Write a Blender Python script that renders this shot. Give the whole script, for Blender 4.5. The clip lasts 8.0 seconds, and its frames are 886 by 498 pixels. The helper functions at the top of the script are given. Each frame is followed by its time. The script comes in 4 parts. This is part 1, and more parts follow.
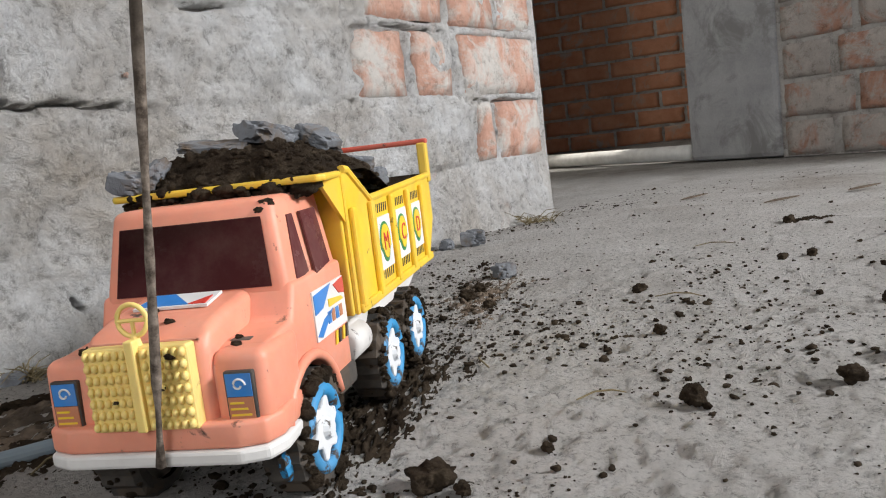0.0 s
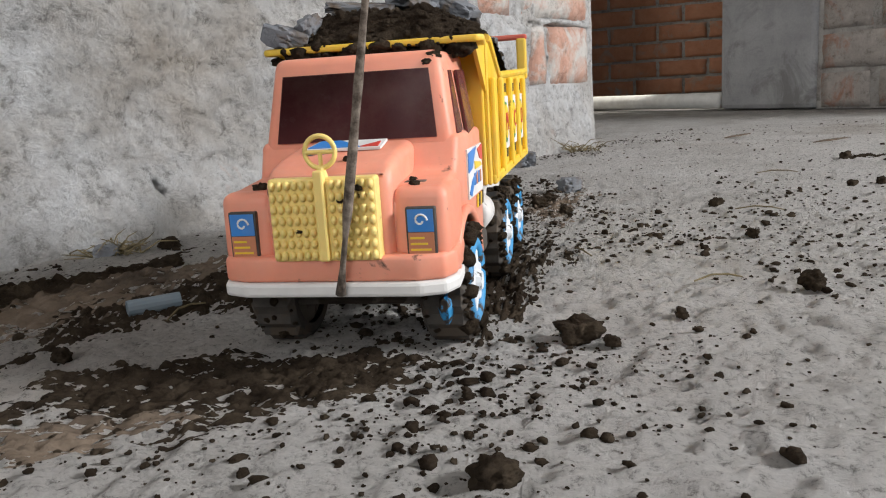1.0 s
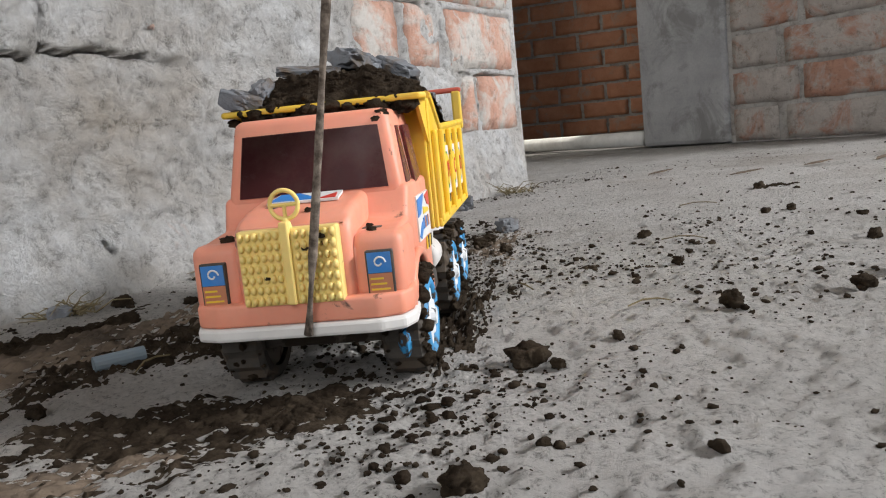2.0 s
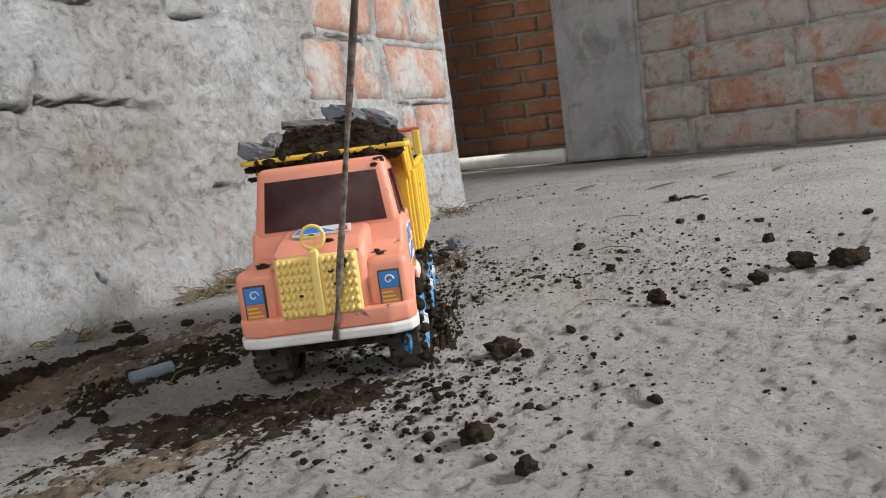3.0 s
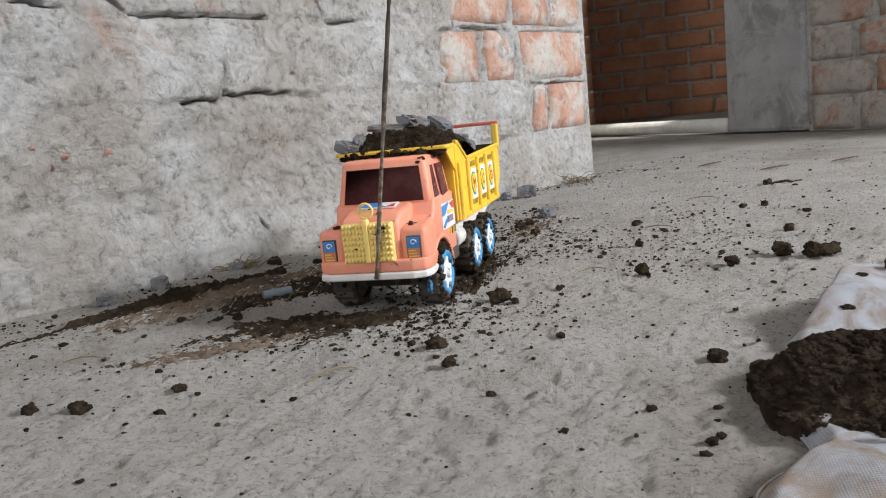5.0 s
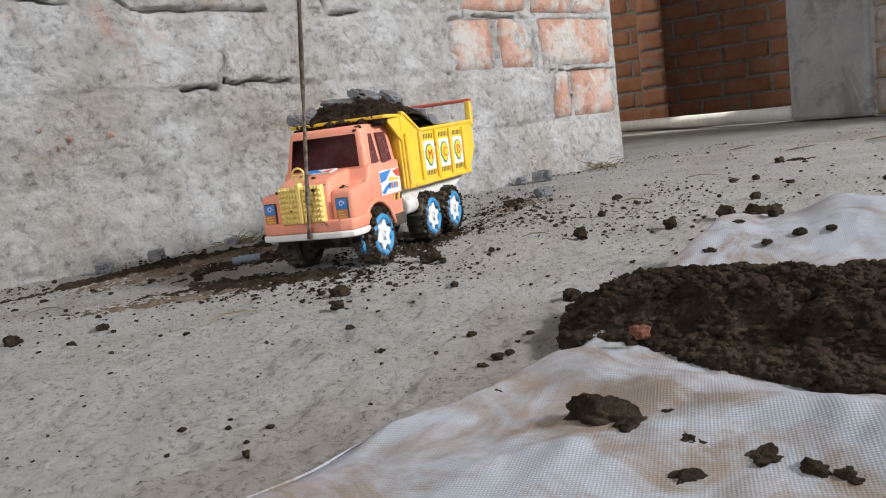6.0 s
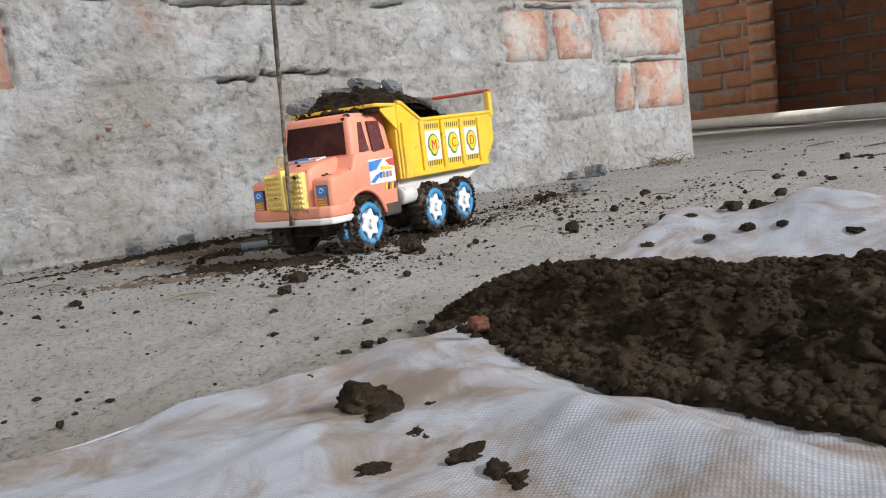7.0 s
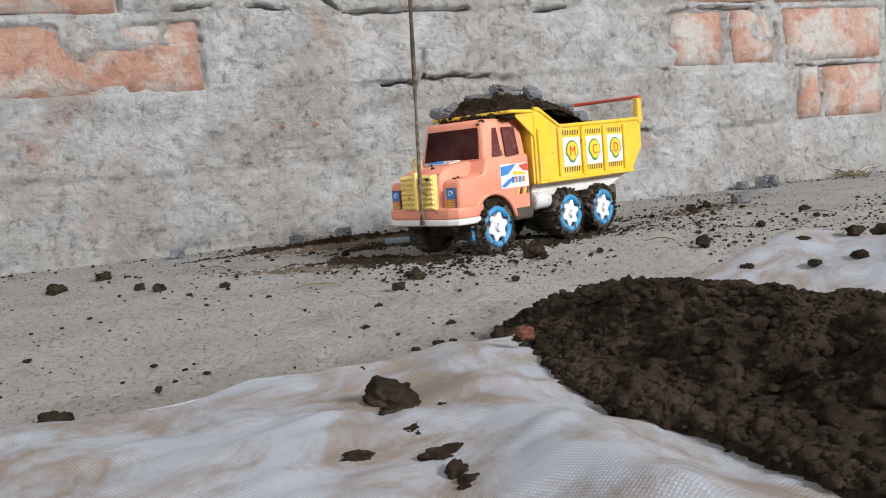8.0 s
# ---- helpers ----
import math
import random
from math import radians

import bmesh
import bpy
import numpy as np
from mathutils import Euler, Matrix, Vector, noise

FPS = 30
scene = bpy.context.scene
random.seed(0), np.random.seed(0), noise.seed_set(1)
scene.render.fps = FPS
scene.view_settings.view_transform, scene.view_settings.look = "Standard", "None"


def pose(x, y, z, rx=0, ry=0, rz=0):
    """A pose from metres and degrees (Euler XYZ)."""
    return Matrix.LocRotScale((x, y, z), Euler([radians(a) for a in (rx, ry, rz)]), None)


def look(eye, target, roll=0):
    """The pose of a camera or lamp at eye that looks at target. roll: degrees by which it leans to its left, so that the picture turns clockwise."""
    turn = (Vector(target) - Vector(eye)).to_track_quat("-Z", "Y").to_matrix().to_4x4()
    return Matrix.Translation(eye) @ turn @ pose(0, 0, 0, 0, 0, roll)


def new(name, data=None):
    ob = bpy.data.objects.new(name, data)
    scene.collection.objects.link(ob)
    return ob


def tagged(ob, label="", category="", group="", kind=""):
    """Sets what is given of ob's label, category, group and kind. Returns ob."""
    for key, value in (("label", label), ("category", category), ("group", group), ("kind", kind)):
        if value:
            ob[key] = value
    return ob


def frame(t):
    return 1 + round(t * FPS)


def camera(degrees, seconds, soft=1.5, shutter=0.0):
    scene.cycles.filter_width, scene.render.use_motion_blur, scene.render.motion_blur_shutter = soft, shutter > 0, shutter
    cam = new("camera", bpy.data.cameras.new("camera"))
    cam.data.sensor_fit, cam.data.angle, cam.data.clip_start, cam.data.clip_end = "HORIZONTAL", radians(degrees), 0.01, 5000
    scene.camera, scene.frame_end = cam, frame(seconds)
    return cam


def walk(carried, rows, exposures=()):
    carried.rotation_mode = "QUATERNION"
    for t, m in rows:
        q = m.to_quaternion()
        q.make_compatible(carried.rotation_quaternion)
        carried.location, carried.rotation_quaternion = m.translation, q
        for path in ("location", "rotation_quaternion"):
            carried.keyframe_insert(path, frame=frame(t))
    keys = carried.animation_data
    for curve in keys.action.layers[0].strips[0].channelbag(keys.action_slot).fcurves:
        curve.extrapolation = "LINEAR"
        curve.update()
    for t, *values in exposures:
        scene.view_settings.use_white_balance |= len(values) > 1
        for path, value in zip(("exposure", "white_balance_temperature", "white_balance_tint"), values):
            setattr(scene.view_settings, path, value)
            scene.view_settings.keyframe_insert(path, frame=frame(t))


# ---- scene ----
cam = camera(59.2, 8.0, 1.1)
# seconds, x, y, z, yaw, pitch, roll
PATH = [
    (0, 0.0021, -0.1783, 0.1168, 7.40, -7.60, -6.85),
    (0.5, -0.0526, -0.2188, 0.1156, 9.14, -9.56, -5.15),
    (1, -0.0555, -0.1977, 0.0918, 7.60, -11.55, -3.57),
    (2.5, -0.0663, -0.2551, 0.1001, -0.44, -7.62, -7.61),
    (3, -0.0853, -0.2996, 0.1095, -2.78, -7.93, -7.51),
    (3.5, -0.0717, -0.3556, 0.1159, -2.02, -7.87, -7.36),
    (4, -0.0419, -0.4075, 0.1250, 1.59, -8.42, -6.88),
    (4.5, -0.0143, -0.4460, 0.1420, 7.62, -9.95, -6.03),
    (6, 0.1480, -0.4590, 0.0940, 18.79, -8.60, -7.20),
    (6.5, 0.2010, -0.4350, 0.0810, 24.12, -8.11, -7.50),
    (7, 0.2330, -0.4170, 0.0770, 27.11, -7.84, -6.80),
    (7.5, 0.2540, -0.4200, 0.0840, 33.51, -7.01, -6.20),
    (8, 0.2790, -0.4040, 0.0780, 40.74, -6.57, -5.10),
]
walk(cam, [(t, pose(x, y, z, 0, 0, yaw) @ pose(0, 0, 0, 90 + pitch, 0, 0) @ pose(0, 0, 0, 0, 0, roll))
           for t, x, y, z, yaw, pitch, roll in PATH])

# ---- light ----
world = bpy.data.worlds.new("world")
scene.world = world
world.use_nodes = True
sky = world.node_tree.nodes.new("ShaderNodeTexSky")
sky.sky_type, sky.sun_disc, sky.sun_elevation, sky.sun_rotation = "NISHITA", False, radians(78), radians(90)
world.node_tree.nodes["Background"].inputs["Strength"].default_value = 0.12
world.node_tree.links.new(sky.outputs["Color"], world.node_tree.nodes["Background"].inputs["Color"])
scene.view_settings.exposure = -0.14


def area_lamp(name, eye, target, sx, sy, watts, color):
    data = bpy.data.lights.new(name, "AREA")
    data.shape, data.size, data.size_y, data.energy, data.color = "RECTANGLE", sx, sy, watts, color
    lamp = new(name, data)
    lamp.matrix_world = look(eye, target)
    return lamp


# sun angled to pass through the added ceiling gap and whiten the pipe
sun = new("sun", bpy.data.lights.new("sun", "SUN"))
sun.data.energy, sun.data.angle, sun.data.color = 4.0, radians(0.6), (1.0, 0.95, 0.88)
sun.matrix_world = look((0.62, 2.4, 2.45), (0.1, 2.4, 0))

# daylight in the large unglazed opening of the side wall
area_lamp("window_light", (2.62, -0.10, 1.34), (0.05, 0.25, 0.0), 0.6, 0.55, 132, (0.985, 0.985, 1.0))
# fill lamp added behind the camera to brighten the far wall and pillar
area_lamp("rear_fill_light", (-0.30, -2.45, 1.45), (0.6, 1.4, 0.2), 1.4, 1.3, 33, (1.0, 0.99, 0.98))
# hidden fill lamp added to brighten the bricks and pier beyond the doorway
area_lamp("back_room_fill", (-1.25, 2.25, 1.3), (-0.2, 3.1, 0.3), 0.5, 0.5, 12.0, (1.0, 0.93, 0.82))


# ---- materials ----
def nodes_of(name):
    m = bpy.data.materials.new(name)
    m.use_nodes = True
    t = m.node_tree
    return m, t, t.nodes["Principled BSDF"]


def noise_node(t, scale, detail=6, rough=0.6, vec=None, dist=0.0):
    n = t.nodes.new("ShaderNodeTexNoise")
    n.inputs["Scale"].default_value, n.inputs["Detail"].default_value = scale, detail
    n.inputs["Roughness"].default_value, n.inputs["Distortion"].default_value = rough, dist
    if vec is not None:
        t.links.new(vec, n.inputs["Vector"])
    return n.outputs["Fac"]


def ramp(t, fac, stops):
    r = t.nodes.new("ShaderNodeValToRGB")
    e = r.color_ramp.elements
    while len(e) < len(stops):
        e.new(0.5)
    for el, (p, c) in zip(e, stops):
        el.position, el.color = p, (*c, 1)
    t.links.new(fac, r.inputs["Fac"])
    return r.outputs["Color"]


def mix(t, fac, a, b, mode="MIX"):
    m = t.nodes.new("ShaderNodeMix")
    m.data_type, m.blend_type = "RGBA", mode
    for s, v in ((m.inputs[0], fac), (m.inputs[6], a), (m.inputs[7], b)):
        if isinstance(v, (int, float)):
            s.default_value = v
        elif isinstance(v, tuple):
            s.default_value = (*v, 1)
        else:
            t.links.new(v, s)
    return m.outputs[2]


def coords(t, random_shift=False):
    c = t.nodes.new("ShaderNodeTexCoord").outputs["Object"]
    if random_shift:
        info = t.nodes.new("ShaderNodeObjectInfo")
        add = t.nodes.new("ShaderNodeVectorMath")
        add.operation = "MULTIPLY_ADD"
        comb = t.nodes.new("ShaderNodeCombineXYZ")
        for i in range(3):
            t.links.new(info.outputs["Random"], comb.inputs[i])
        t.links.new(comb.outputs[0], add.inputs[0])
        add.inputs[1].default_value = (7.1, 3.3, 5.7)
        t.links.new(c, add.inputs[2])
        return add.outputs[0]
    return c


def bump(t, bsdf, fac, strength, dist):
    b = t.nodes.new("ShaderNodeBump")
    b.inputs["Strength"].default_value, b.inputs["Distance"].default_value = strength, dist
    t.links.new(fac, b.inputs["Height"])
    t.links.new(b.outputs[0], bsdf.inputs["Normal"])


def layered(name, stops, scale, stain=None, rough=0.85, fine=900, bumps=(0.5, 0.001), shift=False, stain_scale=9.0, stain_at=(0.5, 0.62), shaded_pits=None, gloss=0.3, blush=None):
    """Grain by a coarse and a fine noise, with blotches of a second colour and shade painted into the bump's hollows.
    """
    m, t, p = nodes_of(name)
    v = coords(t, shift)
    col = ramp(t, noise_node(t, scale, 9, 0.68, v), stops)
    col = mix(t, 0.35, col, ramp(t, noise_node(t, fine, 3, 0.6, v), [(0.3, (0.45, 0.45, 0.45)), (0.7, (0.62, 0.62, 0.62))]), "OVERLAY")
    if stain:
        mask = ramp(t, noise_node(t, stain_scale, 8, 0.7, v, 0.6), [(stain_at[0], (0, 0, 0)), (stain_at[1], (1, 1, 1))])
        col = mix(t, mask, col, stain)
    relief = noise_node(t, fine * 0.4, 8, 0.7, v)
    if blush:
        tint = ramp(t, noise_node(t, 6.5, 6, 0.65, v, 0.8), [(0.60, (0, 0, 0)), (0.70, (0.75, 0.75, 0.75))])
        col = mix(t, tint, col, blush)
    if shaded_pits:
        scale2, amount = shaded_pits
        grain = noise_node(t, scale2, 9, 0.78, v, 0.3)
        lo, hi = 1 - amount, 1 + amount * 0.35
        # shade put into the colour: darker in the bump's hollows, lighter on its tops
        col = mix(t, 1.0, col, ramp(t, grain, [(0.36, (lo, lo * 0.98, lo * 0.95)), (0.47, (1, 1, 1)), (0.70, (hi, hi, hi))]), "MULTIPLY")
        both = t.nodes.new("ShaderNodeMath")
        both.operation = "MULTIPLY_ADD"
        t.links.new(grain, both.inputs[0])
        both.inputs[1].default_value = 2.2
        t.links.new(relief, both.inputs[2])
        relief = both.outputs[0]
    t.links.new(col, p.inputs["Base Color"])
    p.inputs["Roughness"].default_value, p.inputs["Specular IOR Level"].default_value = rough, gloss
    bump(t, p, relief, *bumps)
    return m


def plastic(name, color, mud=0.5, rough=0.35, dirt=(0.045, 0.032, 0.022), sss=0.0, mud_scale=55.0):
    """Moulded plastic with scuffs and dried mud specks; mud: 0 clean, 1 covered."""
    m, t, p = nodes_of(name)
    v = coords(t)
    c2 = tuple(x * 0.86 for x in color)
    col = ramp(t, noise_node(t, 40, 5, 0.6, v), [(0.35, c2), (0.65, color)])
    lo = 0.74 - 0.3 * mud
    mask = ramp(t, noise_node(t, mud_scale, 6, 0.62, v, 0.4), [(lo, (0, 0, 0)), (lo + 0.05, (1, 1, 1))])
    dust = ramp(t, noise_node(t, 18, 7, 0.7, v), [(0.45, (0, 0, 0)), (0.8, (0.35, 0.35, 0.35))])
    col = mix(t, dust, col, (0.36, 0.30, 0.24))
    col = mix(t, mask, col, dirt)
    t.links.new(col, p.inputs["Base Color"])
    rr = ramp(t, noise_node(t, 70, 5, 0.6, v), [(0.3, (rough,) * 3), (0.75, (min(1, rough + 0.3),) * 3)])
    t.links.new(rr, p.inputs["Roughness"])
    if sss:
        p.inputs["Subsurface Weight"].default_value, p.inputs["Subsurface Scale"].default_value = sss, 0.003
    bump(t, p, noise_node(t, 500, 5, 0.6, v), 0.12, 0.0004)
    return m


CONCRETE = layered("floor_concrete", [(0.25, (0.50, 0.475, 0.445)), (0.5, (0.63, 0.605, 0.575)), (0.78, (0.74, 0.72, 0.70))], 10, (0.36, 0.31, 0.26), 0.95, 700, (1.0, 0.011), stain_scale=3.2, stain_at=(0.52, 0.75), shaded_pits=(310, 0.6))
MORTAR = layered("wall_mortar", [(0.28, (0.44, 0.43, 0.415)), (0.43, (0.62, 0.615, 0.605)), (0.55, (0.76, 0.765, 0.765)), (0.72, (0.88, 0.885, 0.89))], 15, (0.50, 0.45, 0.39), 0.95, 300, (1.0, 0.007), stain_scale=4.0, stain_at=(0.42, 0.70), shaded_pits=(80, 0.5), blush=(0.60, 0.40, 0.32))
GREY_MORTAR = layered("grey_mortar", [(0.3, (0.33, 0.32, 0.305)), (0.7, (0.48, 0.465, 0.445))], 16, (0.30, 0.28, 0.26), 0.95, 300, (0.8, 0.003), shaded_pits=(50, 0.4))
BRICK = layered("brick_red", [(0.3, (0.47, 0.25, 0.18)), (0.52, (0.56, 0.33, 0.25)), (0.75, (0.62, 0.45, 0.37))], 14, (0.60, 0.57, 0.53), 0.92, 260, (0.9, 0.004), True, 17, (0.46, 0.60), shaded_pits=(60, 0.35))
COATED = layered("brick_coated", [(0.3, (0.42, 0.40, 0.375)), (0.5, (0.55, 0.53, 0.51)), (0.72, (0.68, 0.67, 0.66))], 9, (0.45, 0.29, 0.22), 0.95, 260, (0.8, 0.003), True, 6, (0.60, 0.76))
FAR_BRICK = layered("brick_weathered", [(0.3, (0.36, 0.33, 0.305)), (0.6, (0.48, 0.445, 0.415))], 12, (0.44, 0.25, 0.185), 0.92, 260, (0.8, 0.004), True, 9, (0.50, 0.60), shaded_pits=(50, 0.35))
ROOM_BRICK = layered("brick_orange", [(0.3, (0.42, 0.18, 0.10)), (0.7, (0.58, 0.30, 0.19))], 14, (0.40, 0.33, 0.27), 0.92, 260, (0.6, 0.002), True, 10, (0.55, 0.66))
CEMENT = layered("cement_render", [(0.3, (0.27, 0.275, 0.285)), (0.55, (0.38, 0.385, 0.395)), (0.8, (0.47, 0.48, 0.49))], 7, (0.24, 0.24, 0.24), 0.9, 200, (0.5, 0.002))
PLASTER = layered("plain_plaster", [(0.3, (0.42, 0.41, 0.40)), (0.7, (0.54, 0.53, 0.515))], 5, (0.24, 0.225, 0.205), 0.9, 150, (0.4, 0.002))
SOIL = layered("damp_soil", [(0.25, (0.022, 0.016, 0.010)), (0.5, (0.060, 0.044, 0.030)), (0.78, (0.14, 0.108, 0.075))], 60, (0.035, 0.024, 0.016), 0.97, 900, (1.0, 0.003), stain_scale=25, gloss=0.08, shaded_pits=(220, 0.5))
DRY_SOIL = layered("dry_soil", [(0.3, (0.085, 0.063, 0.045)), (0.7, (0.175, 0.135, 0.10))], 60, (0.06, 0.045, 0.033), 0.97, 900, (1.0, 0.001))
STONE = layered("grey_stone", [(0.3, (0.085, 0.09, 0.10)), (0.55, (0.17, 0.18, 0.195)), (0.8, (0.29, 0.30, 0.32))], 45, (0.12, 0.09, 0.065), 0.85, 500, (0.8, 0.001), True, 40)
CHIP = layered("chip_of_brick", [(0.3, (0.10, 0.038, 0.024)), (0.7, (0.17, 0.068, 0.042))], 120, (0.08, 0.05, 0.035), 0.95, 900, (0.8, 0.001))
PINK = plastic("salmon_plastic", (0.83, 0.315, 0.205), 0.33, 0.36, sss=0.15, mud_scale=75)
YELLOW = plastic("yellow_plastic", (0.87, 0.57, 0.035), 0.31, 0.36, sss=0.1, mud_scale=75)
PALE_YELLOW = plastic("grille_yellow_plastic", (0.89, 0.67, 0.21), 0.28, 0.36, sss=0.1)
RED = plastic("red_plastic", (0.62, 0.06, 0.025), 0.25, 0.4)
WHITE = plastic("white_plastic", (0.72, 0.71, 0.69), 0.32, 0.4)
TYRE = plastic("muddy_tyre", (0.025, 0.024, 0.023), 0.85, 0.8, (0.075, 0.056, 0.04), mud_scale=90)
BLUE = plastic("blue_paint", (0.03, 0.27, 0.55), 0.78, 0.45, mud_scale=120)
HUB = plastic("white_hub", (0.75, 0.77, 0.79), 0.5, 0.45, mud_scale=120)
CHASSIS = plastic("dirty_chassis", (0.10, 0.085, 0.07), 0.7, 0.7)
PAPER = plastic("white_sticker", (0.80, 0.80, 0.79), 0.12, 0.35)
STICKER_BLUE = plastic("blue_sticker", (0.03, 0.22, 0.62), 0.12, 0.35)
STICKER_ORANGE = plastic("orange_sticker", (0.52, 0.20, 0.10), 0.2, 0.35)
STICKER_GREEN = plastic("green_print", (0.04, 0.25, 0.08), 0.1, 0.4)
STICKER_RED = plastic("red_print", (0.66, 0.05, 0.03), 0.1, 0.4)
STICKER_YELLOW = plastic("yellow_print", (0.85, 0.60, 0.03), 0.1, 0.4)
BLACK = plastic("black_print", (0.03, 0.028, 0.025), 0.1, 0.5)
PVC = plastic("white_pvc", (0.85, 0.84, 0.80), 0.05, 0.35)
TWINE = layered("twine_fibre", [(0.38, (0.06, 0.045, 0.034)), (0.66, (0.26, 0.215, 0.175))], 260, (0.05, 0.04, 0.03), 0.95, 2000, (0.6, 0.0005))
GRASS = layered("dry_grass", [(0.3, (0.12, 0.095, 0.05)), (0.7, (0.26, 0.21, 0.12))], 80, None, 0.9, 600, (0.2, 0.0005))
BLUE_BIT = plastic("pale_blue_plastic", (0.17, 0.22, 0.26), 0.3, 0.5)


def glass_material():
    m, t, p = nodes_of("smoked_window_plastic")
    p.inputs["Specular IOR Level"].default_value = 0.16
    v = coords(t)
    rr = ramp(t, noise_node(t, 60, 6, 0.7, v), [(0.4, (0.1, 0.1, 0.1)), (0.75, (0.45, 0.45, 0.45))])
    t.links.new(rr, p.inputs["Roughness"])
    col = ramp(t, noise_node(t, 45, 7, 0.7, v), [(0.45, (0.105, 0.030, 0.032)), (0.8, (0.17, 0.085, 0.075))])
    t.links.new(col, p.inputs["Base Color"])
    return m


SMOKED = glass_material()


def woven_material():
    m, t, p = nodes_of("woven_white_sack")
    v = coords(t)
    waves = []
    for axis in ("X", "Y"):
        w = t.nodes.new("ShaderNodeTexWave")
        w.bands_direction, w.inputs["Scale"].default_value = axis, 330
        w.inputs["Distortion"].default_value, w.inputs["Detail"].default_value = 0.5, 1
        t.links.new(v, w.inputs["Vector"])
        waves.append(w.outputs["Fac"])
    mul = t.nodes.new("ShaderNodeMath")
    mul.operation = "MULTIPLY"
    t.links.new(waves[0], mul.inputs[0])
    t.links.new(waves[1], mul.inputs[1])
    base = ramp(t, mul.outputs[0], [(0.0, (0.29, 0.31, 0.35)), (0.6, (0.36, 0.385, 0.43))])
    mud = ramp(t, noise_node(t, 26, 9, 0.72, v, 0.7), [(0.44, (0, 0, 0)), (0.60, (0.92, 0.92, 0.92))])
    col = mix(t, mud, base, (0.20, 0.155, 0.12))
    pink = ramp(t, noise_node(t, 11, 4, 0.6, v, 1.0), [(0.62, (0, 0, 0)), (0.74, (0.5, 0.5, 0.5))])
    col = mix(t, pink, col, (0.27, 0.20, 0.195))
    t.links.new(col, p.inputs["Base Color"])
    p.inputs["Roughness"].default_value = 0.6
    bump(t, p, mul.outputs[0], 0.25, 0.0005)
    return m


SACK = woven_material()


# ---- mesh helpers ----
def link_mesh(name, mesh, material, parent=None, label="", smooth=False):
    ob = new(name, mesh)
    if material and not mesh.materials:
        mesh.materials.append(material)
    if smooth:
        mesh.polygons.foreach_set("use_smooth", [True] * len(mesh.polygons))
    if parent:
        ob.parent = parent
    if label:
        ob["label"] = label
    return ob


def part(name, bm, material, parent, label="", smooth=False):
    mesh = bpy.data.meshes.new(name)
    bm.normal_update()
    bm.to_mesh(mesh)
    bm.free()
    return link_mesh(name, mesh, material, parent, label, smooth)


def box(bm, x0, x1, y0, y1, z0, z1, bevel=0.0, seg=2):
    r = bmesh.ops.create_cube(bm, size=1, matrix=Matrix.Translation(((x0 + x1) / 2, (y0 + y1) / 2, (z0 + z1) / 2)) @ Matrix.Diagonal((abs(x1 - x0), abs(y1 - y0), abs(z1 - z0), 1)))
    if bevel:
        edges = list({e for v in r["verts"] for e in v.link_edges})
        bmesh.ops.bevel(bm, geom=edges, offset=bevel, segments=seg, affect="EDGES", profile=0.5)
    return bm


def boxed(*a, **k):
    return box(bmesh.new(), *a, **k)


def prism(profile, axis, lo, hi, bevel=0.0, seg=2, bm=None):
    """A flat outline of (a, b) pairs pushed along one axis. axis x: pairs are (y, z); y: (x, z); z: (x, y)."""
    bm = bm or bmesh.new()
    put = {"x": lambda a, b, c: (c, a, b), "y": lambda a, b, c: (a, c, b), "z": lambda a, b, c: (a, b, c)}[axis]
    low = [bm.verts.new(put(a, b, lo)) for a, b in profile]
    high = [bm.verts.new(put(a, b, hi)) for a, b in profile]
    n = len(profile)
    faces = [bm.faces.new(low), bm.faces.new(high[::-1])]
    faces += [bm.faces.new((low[i], high[i], high[(i + 1) % n], low[(i + 1) % n])) for i in range(n)]
    bmesh.ops.recalc_face_normals(bm, faces=bm.faces[:])
    if bevel:
        edges = list({e for f in faces for e in f.edges})
        bmesh.ops.bevel(bm, geom=edges, offset=bevel, segments=seg, affect="EDGES", profile=0.5)
    return bm


def tube(points, radius, sides=8, bm=None, closed=False, wobble=0.0):
    bm = bm or bmesh.new()
    pts = [Vector(p) for p in points]
    rings = []
    n = len(pts)
    for i, p in enumerate(pts):
        a, b = pts[(i - 1) % n if closed else max(i - 1, 0)], pts[(i + 1) % n if closed else min(i + 1, n - 1)]
        q = (b - a).normalized().to_track_quat("Z", "Y")
        r = (radius[i] if isinstance(radius, (list, tuple)) else radius) * (1 + wobble * random.uniform(-1, 1))
        rings.append([bm.verts.new(p + q @ Vector((r * math.cos(2 * math.pi * j / sides), r * math.sin(2 * math.pi * j / sides), 0))) for j in range(sides)])
    for i in range(n if closed else n - 1):
        for j in range(sides):
            bm.faces.new((rings[i][j], rings[i][(j + 1) % sides], rings[(i + 1) % n][(j + 1) % sides], rings[(i + 1) % n][j]))
    if not closed:
        bm.faces.new(rings[0][::-1])
        bm.faces.new(rings[-1])
    bmesh.ops.recalc_face_normals(bm, faces=bm.faces[:])
    return bm


